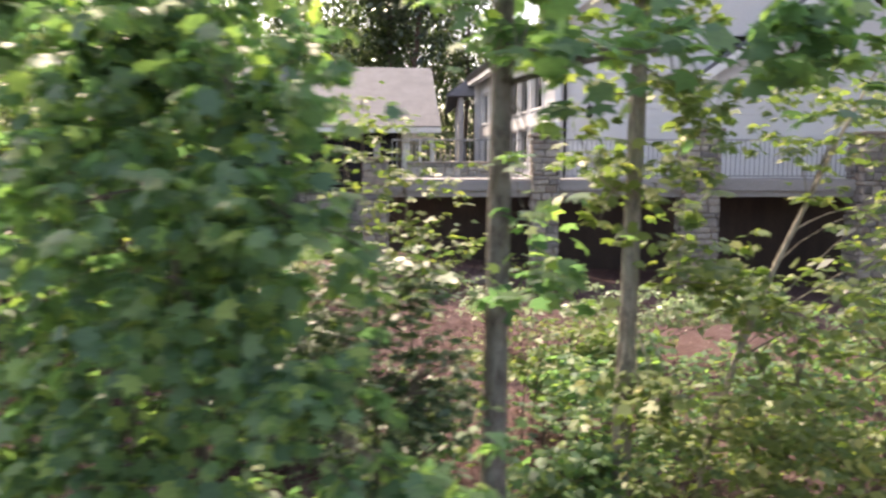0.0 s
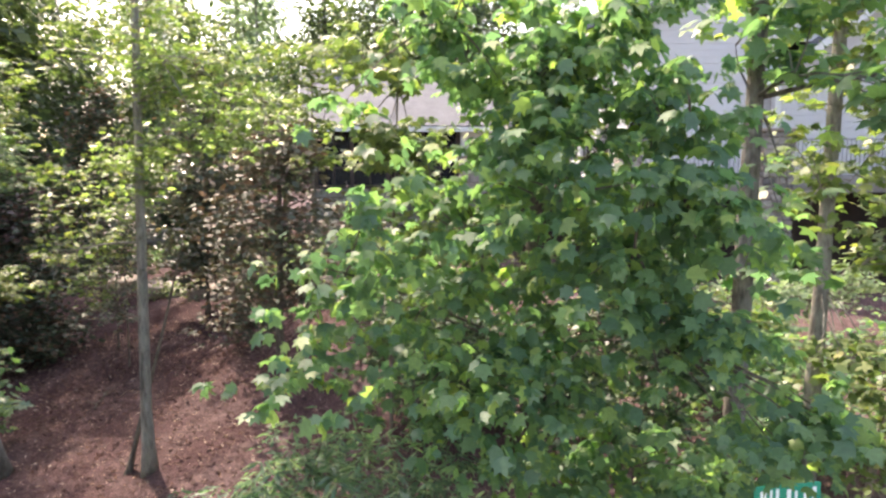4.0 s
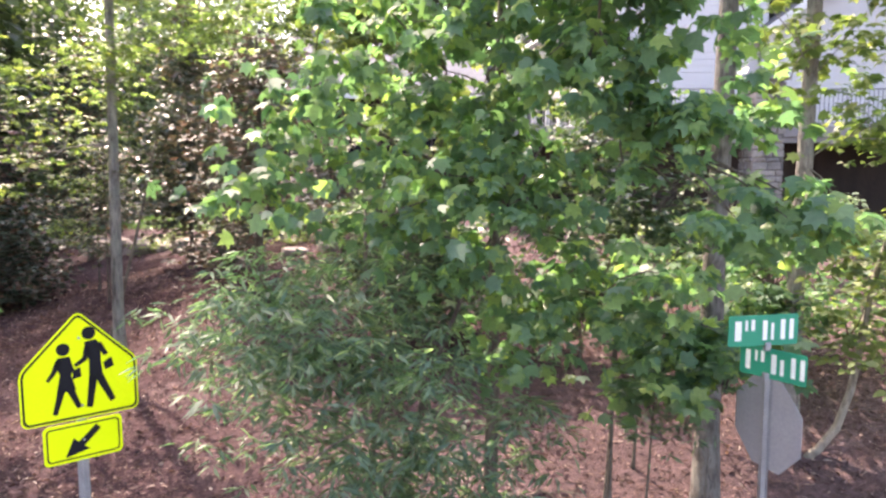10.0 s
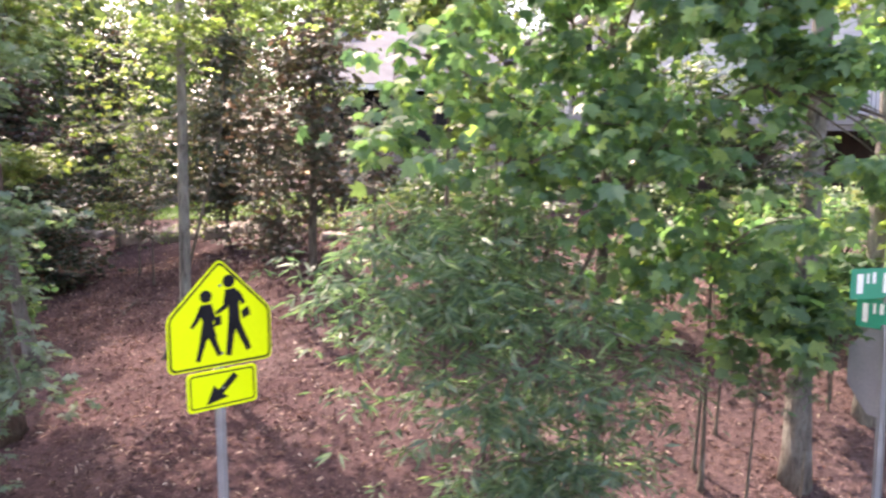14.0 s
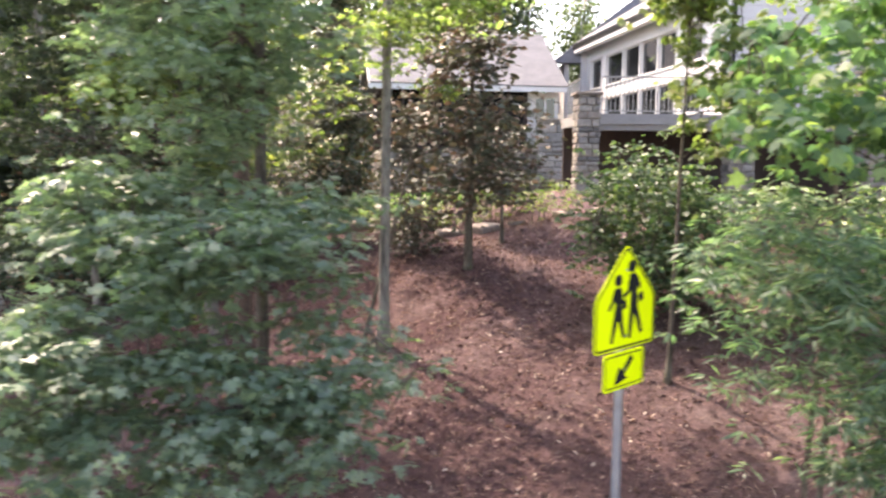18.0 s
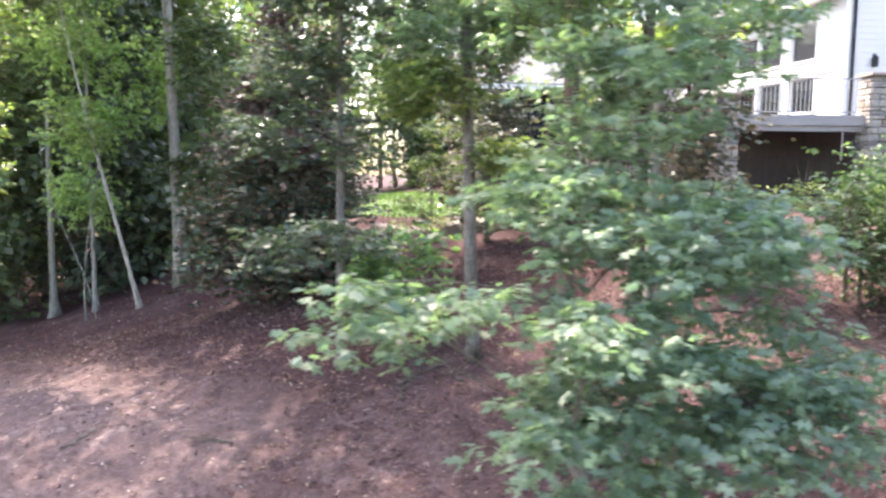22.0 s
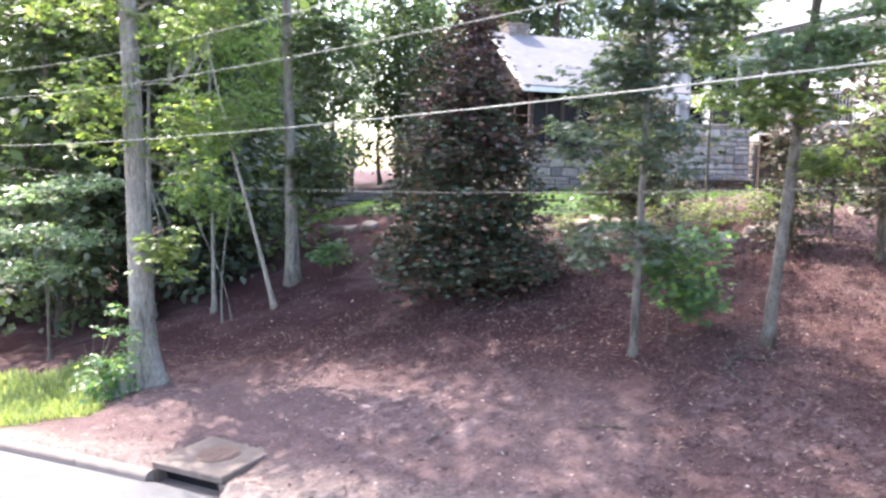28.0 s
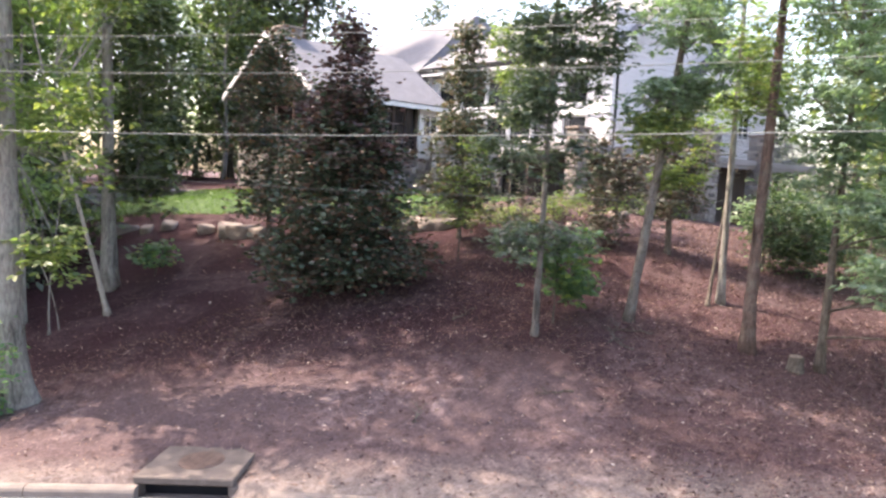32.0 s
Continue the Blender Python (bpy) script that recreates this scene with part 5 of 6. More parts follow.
plant("shade_sapling", "dense small-leaved sapling in the maple's shade", "tree", (-0.6, 6.2), 4.2, 0.03, [(-0.6, 6.1, 4.5, 0.6, 0.45, 0.5), (-1.0, 6.2, 3.8, 0.6, 0.5, 0.5), (-0.2, 6.0, 3.7, 0.5, 0.4, 0.5), (-0.6, 6.2, 3.1, 0.5, 0.4, 0.3)], 190, 26, "oval", 0.1, "leaf_holly", "bark_dark", (0.05, -0.1), 12, 20, bare=0.4)
plant("undergrowth_shrub", "low dark shrub on the bank behind the maple", "shrub", (-0.7, 9.5), 1.0, 0.02, [(-0.7, 9.4, 2.0, 0.9, 0.6, 0.55), (-0.2, 9.3, 2.5, 0.6, 0.4, 0.4)], 100, 24, "oval", 0.1, "leaf_holly", "bark_dark", (0, 0), 6, 67, stems=3)
plant("undergrowth_shrub", "loose shrub with sunlit yellow-green leaves on the bank", "shrub", (1.3, 10.4), 1.9, 0.025, [(1.4, 10.2, 3.1, 0.8, 0.5, 0.4), (0.7, 10.3, 2.6, 0.6, 0.5, 0.4), (2.2, 10.3, 3.3, 0.7, 0.5, 0.4)], 60, 20, "oval", 0.12, "leaf_light", "bark_dark", (0, 0), 8, 65, stems=3)
plant("undergrowth_shrub", "low bright green shrub with broad leaves", "shrub", (1.5, 7.6), 1.3, 0.02, [(1.5, 7.4, 2.5, 0.6, 0.4, 0.3), (1.1, 7.5, 2.1, 0.4, 0.35, 0.3)], 60, 20, "maple", 0.12, "leaf_maple", "bark_dark", (0, 0), 7, 66, stems=2)
plant("undergrowth_shrub", "leafy bright green shrub beside the trunks", "shrub", (2.0, 10.9), 1.5, 0.025, [(2.0, 10.7, 2.5, 0.8, 0.6, 0.5), (2.6, 10.8, 2.9, 0.6, 0.5, 0.4)], 110, 22, "maple", 0.13, "leaf_maple", "bark_dark", (0, 0), 8, 68, stems=3)
plant("undergrowth_shrub", "loose grey-green shrub higher on the bank", "shrub", (3.6, 13.6), 1.5, 0.025, [(3.6, 13.4, 3.0, 1.3, 0.7, 0.5), (5.4, 13.6, 3.2, 1.0, 0.7, 0.5), (1.2, 13.6, 3.1, 0.9, 0.6, 0.35)], 150, 22, "oval", 0.12, "leaf_pale", "bark_dark", (0, 0), 8, 69, stems=3)
plant("sunlit_sapling", "thin sapling with sparse sunlit yellow-green leaves", "tree", (-0.3, 9.2), 5.0, 0.025, [(-0.6, 8.9, 5.4, 1.0, 0.7, 0.7), (-0.1, 8.8, 4.6, 0.7, 0.6, 0.5), (-1.2, 9.0, 6.1, 0.7, 0.6, 0.5)], 42, 22, "oval", 0.12, "leaf_light", "bark_dark", (-0.2, -0.1), 10, 64)
plant("holly_bush", "rounded dense holly bush with glossy dark leaves", "shrub", (-3.1, 10.3), 2.6, 0.04, [(-3.0, 10.1, 2.9, 1.15, 1.0, 1.15), (-2.2, 10.0, 2.5, 1.0, 0.9, 0.9)], 420, 28, "oval", 0.1, "leaf_holly", "bark_dark", (0, 0), 10, 21, 0.7, 0.26, stems=3, tilt=1.1)
plant("sunlit_maple_sapling", "thin young maple with sunlit bright leaves", "tree", (-3.3, 7.8), 6.2, 0.035, [(-2.6, 7.7, 4.6, 1.0, 0.7, 0.9), (-3.0, 7.8, 5.9, 0.7, 0.6, 0.5), (-3.4, 7.8, 6.8, 0.5, 0.4, 0.4)], 105, 22, "maple", 0.125, "leaf_light", "bark_dark", (0.2, 0.0), 20, 22, 0.5, 0.28, 0.3, 0.6, bare=0.22)
plant("slender_tree", "slender understorey tree with yellow-green leaf sprays", "tree", (-5.9, 18.1), 6.5, 0.05, [(-5.9, 17.9, 7.0, 1.0, 0.7, 0.7), (-5.6, 18.0, 8.1, 0.9, 0.7, 0.6), (-6.5, 18.0, 8.3, 0.7, 0.6, 0.6), (-5.8, 17.9, 5.8, 0.6, 0.5, 0.3)], 120, 22, "oval", 0.17, "leaf_light", "bark_dark", (0.1, -0.1), 12, 59, 0.4)
plant("lichen_tree", "tall slim grey tree with lichen and leaf tufts", "tree", (-7.0, 9.4), 14, 0.085, [(-8.1, 9.6, 4.9, 0.6, 0.5, 1.1), (-6.9, 9.3, 5.6, 0.55, 0.5, 0.4), (-6.8, 9.3, 7.4, 1.2, 1.0, 0.8), (-6.8, 9.3, 10.8, 1.2, 1.1, 0.9), (-5.8, 9.2, 6.5, 1.2, 0.8, 0.9)], 230, 22, "pin_oak", 0.13, "leaf_light", "bark_grey", (0.15, 0.1), 13, 23, flare=(0.7, 0.25), bare=0.35, second=([(-7.0, 9.6, 5.5, 0.7, 0.4, 0.4), (-5.9, 9.7, 6.3, 0.9, 0.5, 0.6), (-6.5, 9.6, 7.0, 0.6, 0.5, 0.5)], 80, "leaf_sunlit", "yellow-green leaf tufts with sunlight put into their colour"))
plant("bronze_magnolia", "upright magnolia with bronze-brown and dark green leaves", "tree", (-5.55, 12.0), 4.6, 0.09, [(-5.5, 12.0, 4.4, 1.3, 1.0, 1.2), (-5.5, 12.0, 3.4, 1.05, 0.9, 0.4), (-5.5, 12.0, 5.8, 0.9, 0.8, 0.9)], 195, 19, "oval", 0.15, "leaf_bronze", "bark_dark", (0.05, 0.05), 24, 24, 0.8, 0.24, 0.2, flare=(0.5,), bare=0.12, tilt=1.1)
plant("oak_tree", "leafy oak with layered blue-green boughs reaching low", "tree", (-8.2, 6.45), 9.6, 0.085,
      [(-8.4, 5.6, 4.7, 1.35, 1.2, 1.6), (-10.4, 4.4, 2.55, 1.3, 0.6, 0.33), (-7.4, 4.6, 2.15, 1.0, 0.6, 0.4), (-8.7, 4.3, 2.0, 1.2, 0.6, 0.5), (-8.8, 6.0, 7.2, 1.7, 1.6, 1.3),
       (-7.7, 5.6, 3.3, 0.6, 0.7, 0.35), (-9.2, 5.3, 3.5, 0.8, 0.7, 0.3), (-8.6, 6.4, 4.6, 0.6, 0.6, 1.2), (-9.2, 6.0, 5.8, 1.0, 1.0, 1.0), (-8.6, 4.6, 3.1, 1.3, 0.6, 0.5), (-8.3, 4.7, 2.6, 1.4, 0.6, 0.45), (-8.7, 4.1, 1.45, 1.3, 0.55, 0.45), (-7.7, 4.3, 1.6, 0.9, 0.5, 0.45), (-9.5, 3.8, 1.75, 0.6, 0.4, 0.35), (-9.4, 3.9, 2.5, 0.5, 0.4, 0.3)],
      390, 66, "pin_oak", 0.132, "leaf_oak", "bark_dark", (0.1, -0.2), 34, 25, 0.36, 0.25, 0.4, 0.45, (0.6, 0.2), 0.1, 250)
plant("red_oak", "tall tree with rough reddish-brown bark", "tree", (-8.68, 7.69), 15, 0.125, [(-8.5, 7.8, 10.5, 1.5, 1.4, 1.2), (-8.5, 7.7, 6.6, 1.0, 0.9, 0.6), (-8.7, 7.9, 5.6, 0.7, 0.6, 0.5)], 170, 22, "pin_oak", 0.14, "leaf_light", "bark_red", (0.35, 0.1), 10, 26, flare=(0.7, 0.25), bare=0.45)
# second growth: the crown's sunlit part, its light put into lighter leaves
plant("oak_tree", "slim dark oak leaning slightly with high green crown", "tree", (-9.54, 10.0), 12, 0.105, [(-9.8, 8.0, 8.3, 1.2, 1.0, 1.0), (-9.1, 8.8, 6.0, 0.9, 0.8, 0.4), (-10.4, 8.5, 6.9, 1.0, 0.9, 0.7), (-10.1, 9.1, 5.3, 0.9, 0.6, 0.6), (-9.3, 9.3, 5.6, 0.6, 0.6, 0.4)], 230, 30, "pin_oak", 0.15, "leaf_oak", "bark_brown", (-0.7, -2.3), 12, 27, spread=0.22, flare=(0.6, 0.2), bare=0.4, second=([(-10.4, 9.0, 4.8, 0.75, 0.5, 0.5), (-9.2, 9.4, 3.9, 0.35, 0.3, 0.2)], 70, "leaf_light", "sunlit part of the crown, painted in lighter leaves"))
plant("oak_tree", "slim straight oak with tiers of leaves painted as in shade", "tree", (-11.68, 10.7), 11.5, 0.075, [(-12.0, 10.5, 2.5, 1.25, 0.8, 0.42), (-12.7, 10.5, 4.4, 0.6, 0.6, 0.6), (-11.2, 10.6, 4.2, 0.9, 0.7, 0.6), (-11.5, 10.6, 5.8, 1.3, 0.9, 0.8), (-11.3, 10.7, 7.4, 1.2, 1.0, 0.7), (-12.0, 10.8, 6.6, 0.9, 0.8, 0.5), (-10.9, 10.4, 6.6, 1.1, 0.9, 0.8), (-12.3, 10.6, 5.2, 0.8, 0.7, 0.5), (-10.6, 10.8, 8.6, 1.0, 0.9, 0.8)], 400, 32, "pin_oak", 0.15, "leaf_oak_shade", "bark_brown", (0.25, 0.0), 16, 28, 0.4, 0.22, flare=(0.5,), bare=0.2)
plant("maple_sapling", "bright green young maple sapling on the mulch bank", "tree", (-10.95, 10.9), 2.9, 0.02, [(-10.7, 10.8, 2.1, 0.75, 0.6, 0.7), (-10.5, 10.7, 1.5, 0.6, 0.5, 0.35)], 80, 22, "maple", 0.12, "leaf_maple", "bark_dark", (0.1, 0), 9, 29)
plant("understorey_sapling", "thin upright sapling with sparse yellow-green leaves", "tree", (-10.0, 15.5), 3.4, 0.025, [(-9.9, 15.4, 3.7, 0.8, 0.5, 0.45), (-10.3, 15.4, 2.8, 0.6, 0.5, 0.35), (-9.6, 15.4, 4.6, 0.5, 0.4, 0.4)], 75, 20, "oval", 0.11, "leaf_light", "bark_dark", (0.05, 0), 9, 71, bare=0.3)
plant("understorey_sapling", "thin upright sapling with a few small leaves", "tree", (-9.14, 14.0), 3.2, 0.022, [(-9.0, 13.9, 3.4, 0.6, 0.5, 0.4), (-9.4, 13.9, 2.6, 0.5, 0.4, 0.3), (-9.1, 13.9, 4.4, 0.5, 0.4, 0.4)], 60, 20, "oval", 0.11, "leaf_olive", "bark_dark", (0.05, 0), 8, 72, bare=0.3)
plant("dead_stem", "thin leaning dead stem beside the trees", "tree", (-7.35, 9.5), 3.6, 0.045, [(-6.6, 9.6, 4.2, 0.3, 0.3, 0.3)], 6, 6, "oval", 0.08, "leaf_bronze", "bark_dark", (0.9, 0.2), 3, 30)
plant("southern_magnolia", "dense conical magnolia with glossy dark leaves and bronze undersides", "tree", (-13.42, 15.95), 6.4, 0.12,
      [(-13.4, 15.9, 1.6, 2.6, 2.0, 0.85), (-13.45, 15.9, 2.8, 2.25, 1.8, 0.9), (-13.4, 15.9, 4.1, 1.6, 1.35, 0.9), (-13.35, 15.95, 5.2, 0.8, 0.75, 0.6)],
      1250, 26, "oval", 0.135, "leaf_magnolia", "bark_dark", (0.1, 0.05), 26, 31, 0.8, 0.26, 0.35, 0.1, (0.4,), 0.06, 200, tilt=1.1,
      second=([(-13.35, 15.95, 4.3, 1.7, 1.4, 0.7), (-13.35, 15.95, 5.3, 1.15, 1.0, 0.7), (-13.3, 15.95, 6.3, 0.62, 0.58, 0.7), (-13.3, 15.95, 7.1, 0.3, 0.3, 0.4)], 300, "leaf_plum", "plum-brown young leaves"))
plant("southern_magnolia", "bronze-leaved magnolia standing at the lawn's edge", "tree", (-12.9, 21.4), 6.4, 0.09,
      [(-12.9, 21.4, 3.0, 1.5, 1.3, 0.9), (-12.9, 21.4, 4.6, 1.45, 1.2, 1.0), (-12.9, 21.4, 6.2, 1.15, 1.0, 0.9), (-12.9, 21.4, 7.4, 0.7, 0.6, 0.6)], 440, 24, "oval", 0.14, "leaf_magnolia", "bark_dark", (0, 0), 16, 63, 0.8, 0.26, 0.35, 0.1, (0.4,), 0.1, tilt=1.1)
plant("small_magnolia", "slender open magnolia with olive and bronze leaves", "tree", (-8.5, 17.4), 6.2, 0.06, [(-8.5, 17.4, 3.4, 1.45, 1.1, 1.0), (-8.5, 17.4, 5.0, 1.3, 1.1, 1.1), (-8.5, 17.4, 6.7, 0.75, 0.7, 0.9), (-8.5, 17.4, 7.9, 0.4, 0.4, 0.5)], 470, 22, "oval", 0.145, "leaf_olive", "bark_dark", (0, 0), 26, 32, 0.8, 0.24, 0.2, bare=0.12, tilt=1.1)
# the last two crown blobs are added out of view to shade oak and bank
plant("tulip_tree", "big grey tree with flared roots, leafy trunk shoots and unseen crown added for shade", "tree", (-20.62, 15.45), 20, 0.25,
      [(-21.35, 14.9, 4.8, 0.6, 0.5, 1.2), (-19.65, 15.0, 4.3, 0.6, 0.5, 1.4), (-20.0, 14.9, 2.0, 0.4, 0.4, 0.5), (-20.5, 15.5, 12.5, 4.5, 4, 4), (-21.8, 15.2, 6.8, 0.9, 0.8, 0.8), (-19.4, 15.2, 6.6, 0.8, 0.7, 0.7), (-17.0, 13.6, 13, 3.2, 2.6, 2.0), (-15.4, 11.2, 12.6, 1.7, 1.5, 1.1)], 850, 28, "oval", 0.155, "leaf_light", "bark_grey", (-0.5, 0.1), 20, 33, 0.6, 0.26, flare=(1.3, 0.7, 0.3, 0.1), bare=0.1, buttress=1.1)
# the high crown, out of view, is made broad to shade the bank
plant("pine_tree", "tall straight grey-barked tree by the wood's edge", "tree", (-17.45, 21.8), 22, 0.19, [(-17.8, 21.8, 14, 4.6, 4, 3.5), (-16.4, 21.6, 6.8, 1.2, 1.0, 1.8), (-16.6, 21.5, 3.6, 0.8, 0.7, 1.2)], 760, 24, "oval", 0.22, "leaf_wood", "bark_grey", (-0.4, 0.0), 12, 34, flare=(0.9, 0.4, 0.1), bare=0.25)
plant("leaning_sapling", "thin pale leaning sapling with light leaves", "tree", (-17.98, 19.65), 8.5, 0.065, [(-19.7, 19.7, 7.6, 1.0, 0.9, 0.8), (-20.0, 19.6, 9.4, 1.3, 1.1, 1)], 70, 20, "pin_oak", 0.14, "leaf_light", "bark_pale", (-1.9, 0.1), 12, 35, bare=0.4, wander=0.02)
# the second blob is an added canopy that shades the left bank
plant("sapling", "thin grey sapling with a wide canopy added to shade the wood", "tree", (-21.75, 22.7), 9, 0.12, [(-21.8, 22.6, 7, 1.6, 1.4, 1.5), (-22.8, 22.6, 9.8, 3.2, 2.8, 1.3)], 360, 22, "oval", 0.17, "leaf_wood", "bark_grey", (0.2, 0), 9, 36, bare=0.4)
plant("drooping_tree", "slim tree hung with drooping green sprays, sunlight put into their colour", "tree", (-19.7, 20.9), 10.5, 0.07, [(-19.9, 21.0, 3.0, 1.2, 0.8, 0.9), (-19.7, 21.1, 5.0, 1.4, 0.9, 1.2), (-20.0, 21.1, 7.2, 1.5, 1.0, 1.3), (-19.8, 20.8, 9.4, 1.4, 1.0, 1.2), (-18.2, 22.6, 6.5, 0.8, 0.6, 1.8)], 270, 34, "pin_oak", 0.19, "leaf_sunlit", "bark_grey", (0, 0), 18, 46, 0.9, 0.3, 0.3, 0.8, bare=0.25)
plant("forked_sapling", "thin forked pale sapling in the shaded wood", "tree", (-19.2, 19.3), 5.5, 0.024, [(-19.4, 19.2, 4.9, 0.9, 0.7, 0.8)], 60, 20, "pin_oak", 0.13, "leaf_light", "bark_grey", (-0.3, 0), 6, 37, wander=0.05, stems=2)
plant("dogwood_tree", "spreading dogwood with pale sunlit tiers of leaves", "tree", (-23.9, 20.2), 4.0, 0.06, [(-23.6, 19.0, 1.9, 1.9, 1.0, 0.3), (-24.6, 19.3, 2.9, 1.9, 1.0, 0.3), (-22.8, 19.3, 3.2, 1.2, 0.8, 0.25), (-24.5, 19.4, 1.0, 1.6, 0.9, 0.25)], 170, 24, "oval", 0.14, "leaf_oak", "bark_dark", (0, -0.2), 14, 38, 0.2, 0.34)
plant("maple_sapling", "small green seedling growing out of the mulch", "tree", (-16.3, 21.5), 1.3, 0.015, [(-16.3, 21.4, 1.1, 0.5, 0.4, 0.35)], 26, 20, "maple", 0.14, "leaf_maple", "bark_dark", (0, 0), 4, 39)
plant("root_shrub", "green shrub growing at the big tree's foot", "shrub", (-21.6, 15.6), 1.3, 0.025, [(-21.4, 15.3, -0.8, 0.5, 0.45, 0.4), (-21.0, 15.0, 0.2, 0.2, 0.2, 0.8)], 60, 22, "oval", 0.13, "leaf_maple", "bark_dark", (0, 0), 7, 40, stems=3)
plant("azalea_bush", "low yellow-green bush beside the deck", "shrub", (-5.6, 17.4), 1.1, 0.02, [(-5.6, 17.3, 2.7, 1.2, 0.8, 0.45), (-6.8, 18.2, 2.6, 1.1, 0.8, 0.4)], 120, 22, "oval", 0.09, "leaf_light", "bark_dark", (0, 0), 6, 41, stems=3)
for bx, by, bs in ((-9.6, 19.2, 0.8), (-7.9, 19.4, 1.0), (-3.7, 18.0, 0.9), (-10.9, 20.6, 0.7), (-3.4, 16.6, 1.5), (-4.4, 17.2, 1.2)):
    bz = on_ground(bx, by) + 0.45 * bs
    plant("azalea_bush", "low yellow-green bush on the edge of the lawn", "shrub", (bx, by), 0.8 * bs, 0.02, [(bx, by - 0.05, bz, 0.75 * bs, 0.55 * bs, 0.35 * bs)], int(32 * bs), 22, "oval", 0.09, "leaf_light", "bark_dark", (0, 0), 5, int(60 - bx), stems=3)
plant("azalea_bush", "low green bush beside the stone pier", "shrub", (-0.2, 17.6), 1.2, 0.02, [(-0.2, 17.5, 3.0, 1.1, 0.8, 0.45), (2.4, 17.8, 2.9, 1.3, 0.8, 0.5)], 120, 22, "oval", 0.09, "leaf_light", "bark_dark", (0, 0), 6, 42, stems=3)
plant("bronze_shrub", "tall loose shrub with bronze-brown leaves", "shrub", (-6.55, 13.6), 3.2, 0.03, [(-6.55, 13.5, 2.5, 0.75, 0.65, 0.5), (-6.5, 13.5, 3.6, 0.7, 0.6, 0.8), (-6.7, 13.6, 4.6, 0.5, 0.5, 0.5)], 120, 22, "oval", 0.13, "leaf_bronze", "bark_dark", (0, 0), 12, 44, 0.7, 0.28, stems=3, tilt=1.1)
plant("bronze_magnolia", "small magnolia with bronze leaves on the bank", "tree", (-4.6, 14.6), 3.2, 0.05, [(-4.6, 14.6, 3.9, 0.8, 0.7, 1.1)], 80, 16, "oval", 0.15, "leaf_bronze", "bark_dark", (0, 0), 12, 43, 0.8, 0.22, 0.2, bare=0.12, tilt=1.1)


# ---- wood behind: a few trees, repeated ----
def wood_tree(name, label, height, radius, leaf, seed, crown_from=0.3, wide=2.6, clumps=260, size=0.36, bark="bark_dark"):
    rng = np.random.default_rng(seed)
    blobs = []
    for i in range(5):
        f = crown_from + (0.97 - crown_from) * i / 4
        blobs.append((rng.normal() * 0.4, rng.normal() * 0.4, height * f, wide * (0.65 + 0.4 * math.sin(math.pi * min(1, i / 4 + 0.15))), wide * 0.9, height * 0.13))
    root = new(name)
    tagged(root, label, "tree", "trees of the wood")
    line = [Vector((0.12 * math.sin(i * 1.1 + seed), 0.12 * math.cos(i * 0.9 + seed), height * i / 9 - 0.4)) for i in range(10)]
    v, f = tube(line, [radius * (1 - 0.08 * i) for i in range(10)], 9, 0.15, (0.8, 0.2))
    solid("trunk", v, f, M[bark], root, "", True)
    middles, places, frames_, sizes = crown_parts(rng, blobs, clumps, 12, "card", size * 1.22, 0.5, 0.6, 0.3, 0.4)
    for e in middles[:6]:
        s = line[min(9, max(2, int((e[2] - 0.8) / height * 9)))]
        pts = limb_line(rng, s, e, 0.2)
        v, f = tube(pts, [0.06 - 0.009 * i for i in range(6)], 5)
        solid("limb", v, f, M[bark], root)
    crown = new("crown", leaf_mesh("crown", "card", places, frames_, sizes, M[leaf]))
    crown.parent = root
    tagged(crown, kind="stuff")
    return root


kinds = [wood_tree("wood_tree", "tall green woodland tree with dark trunk", 15, 0.2, "leaf_wood", 51, 0.3),
         wood_tree("wood_tree", "dark leafy woodland tree in the shade", 11, 0.15, "leaf_dark", 52, 0.12, 2.5, 320, 0.32),
         wood_tree("wood_tree", "slim pale-trunked woodland tree with light leaves", 13, 0.13, "leaf_wood", 53, 0.4, 2.0, 190, 0.28, "bark_grey"),
         wood_tree("wood_tree", "tall pine with bare trunk and high crown", 19, 0.22, "leaf_dark", 54, 0.55, 2.6, 220, 0.32, "bark_red"),
         # pale leaf colour carries the distant haze and sunlight
         wood_tree("wood_tree", "slender distant tree, haze and sun put into its pale leaves", 17.5, 0.16, "leaf_pale", 55, 0.2, 2.5, 270, 0.3, "bark_grey")]
rng = random.Random(77)
spots = []
for _ in range(4000):
    x, y = rng.uniform(-62, 46), rng.uniform(8, 64)
    left_wood = x < -19.5 - 0.25 * max(0, 24 - y) and y > 18.5 + max(0, -26 - x) * 0.1
    behind = y > 42 or (y > 33 and (x < -12 or x > 18))
    right_wood = x > 8.5 and 8 < y < 17 or x > 19 and y > 6
    if not (left_wood or behind or right_wood) or (24 < y < 50 and 0.06 * (y + 1) < x + 17.6 < 0.14 * (y + 1)) or (abs(0.82 * (x + 24.5) + 0.58 * (y - 17)) < 3.4 and 0 < y - 17 < 13 and x < -22):
        continue
    gap = 2.3 if (left_wood and y < 34) else 4.2
    if all((x - a) ** 2 + (y - b) ** 2 > gap * gap for a, b in spots):
        spots.append((x, y))
    if len(spots) >= 104:
        break
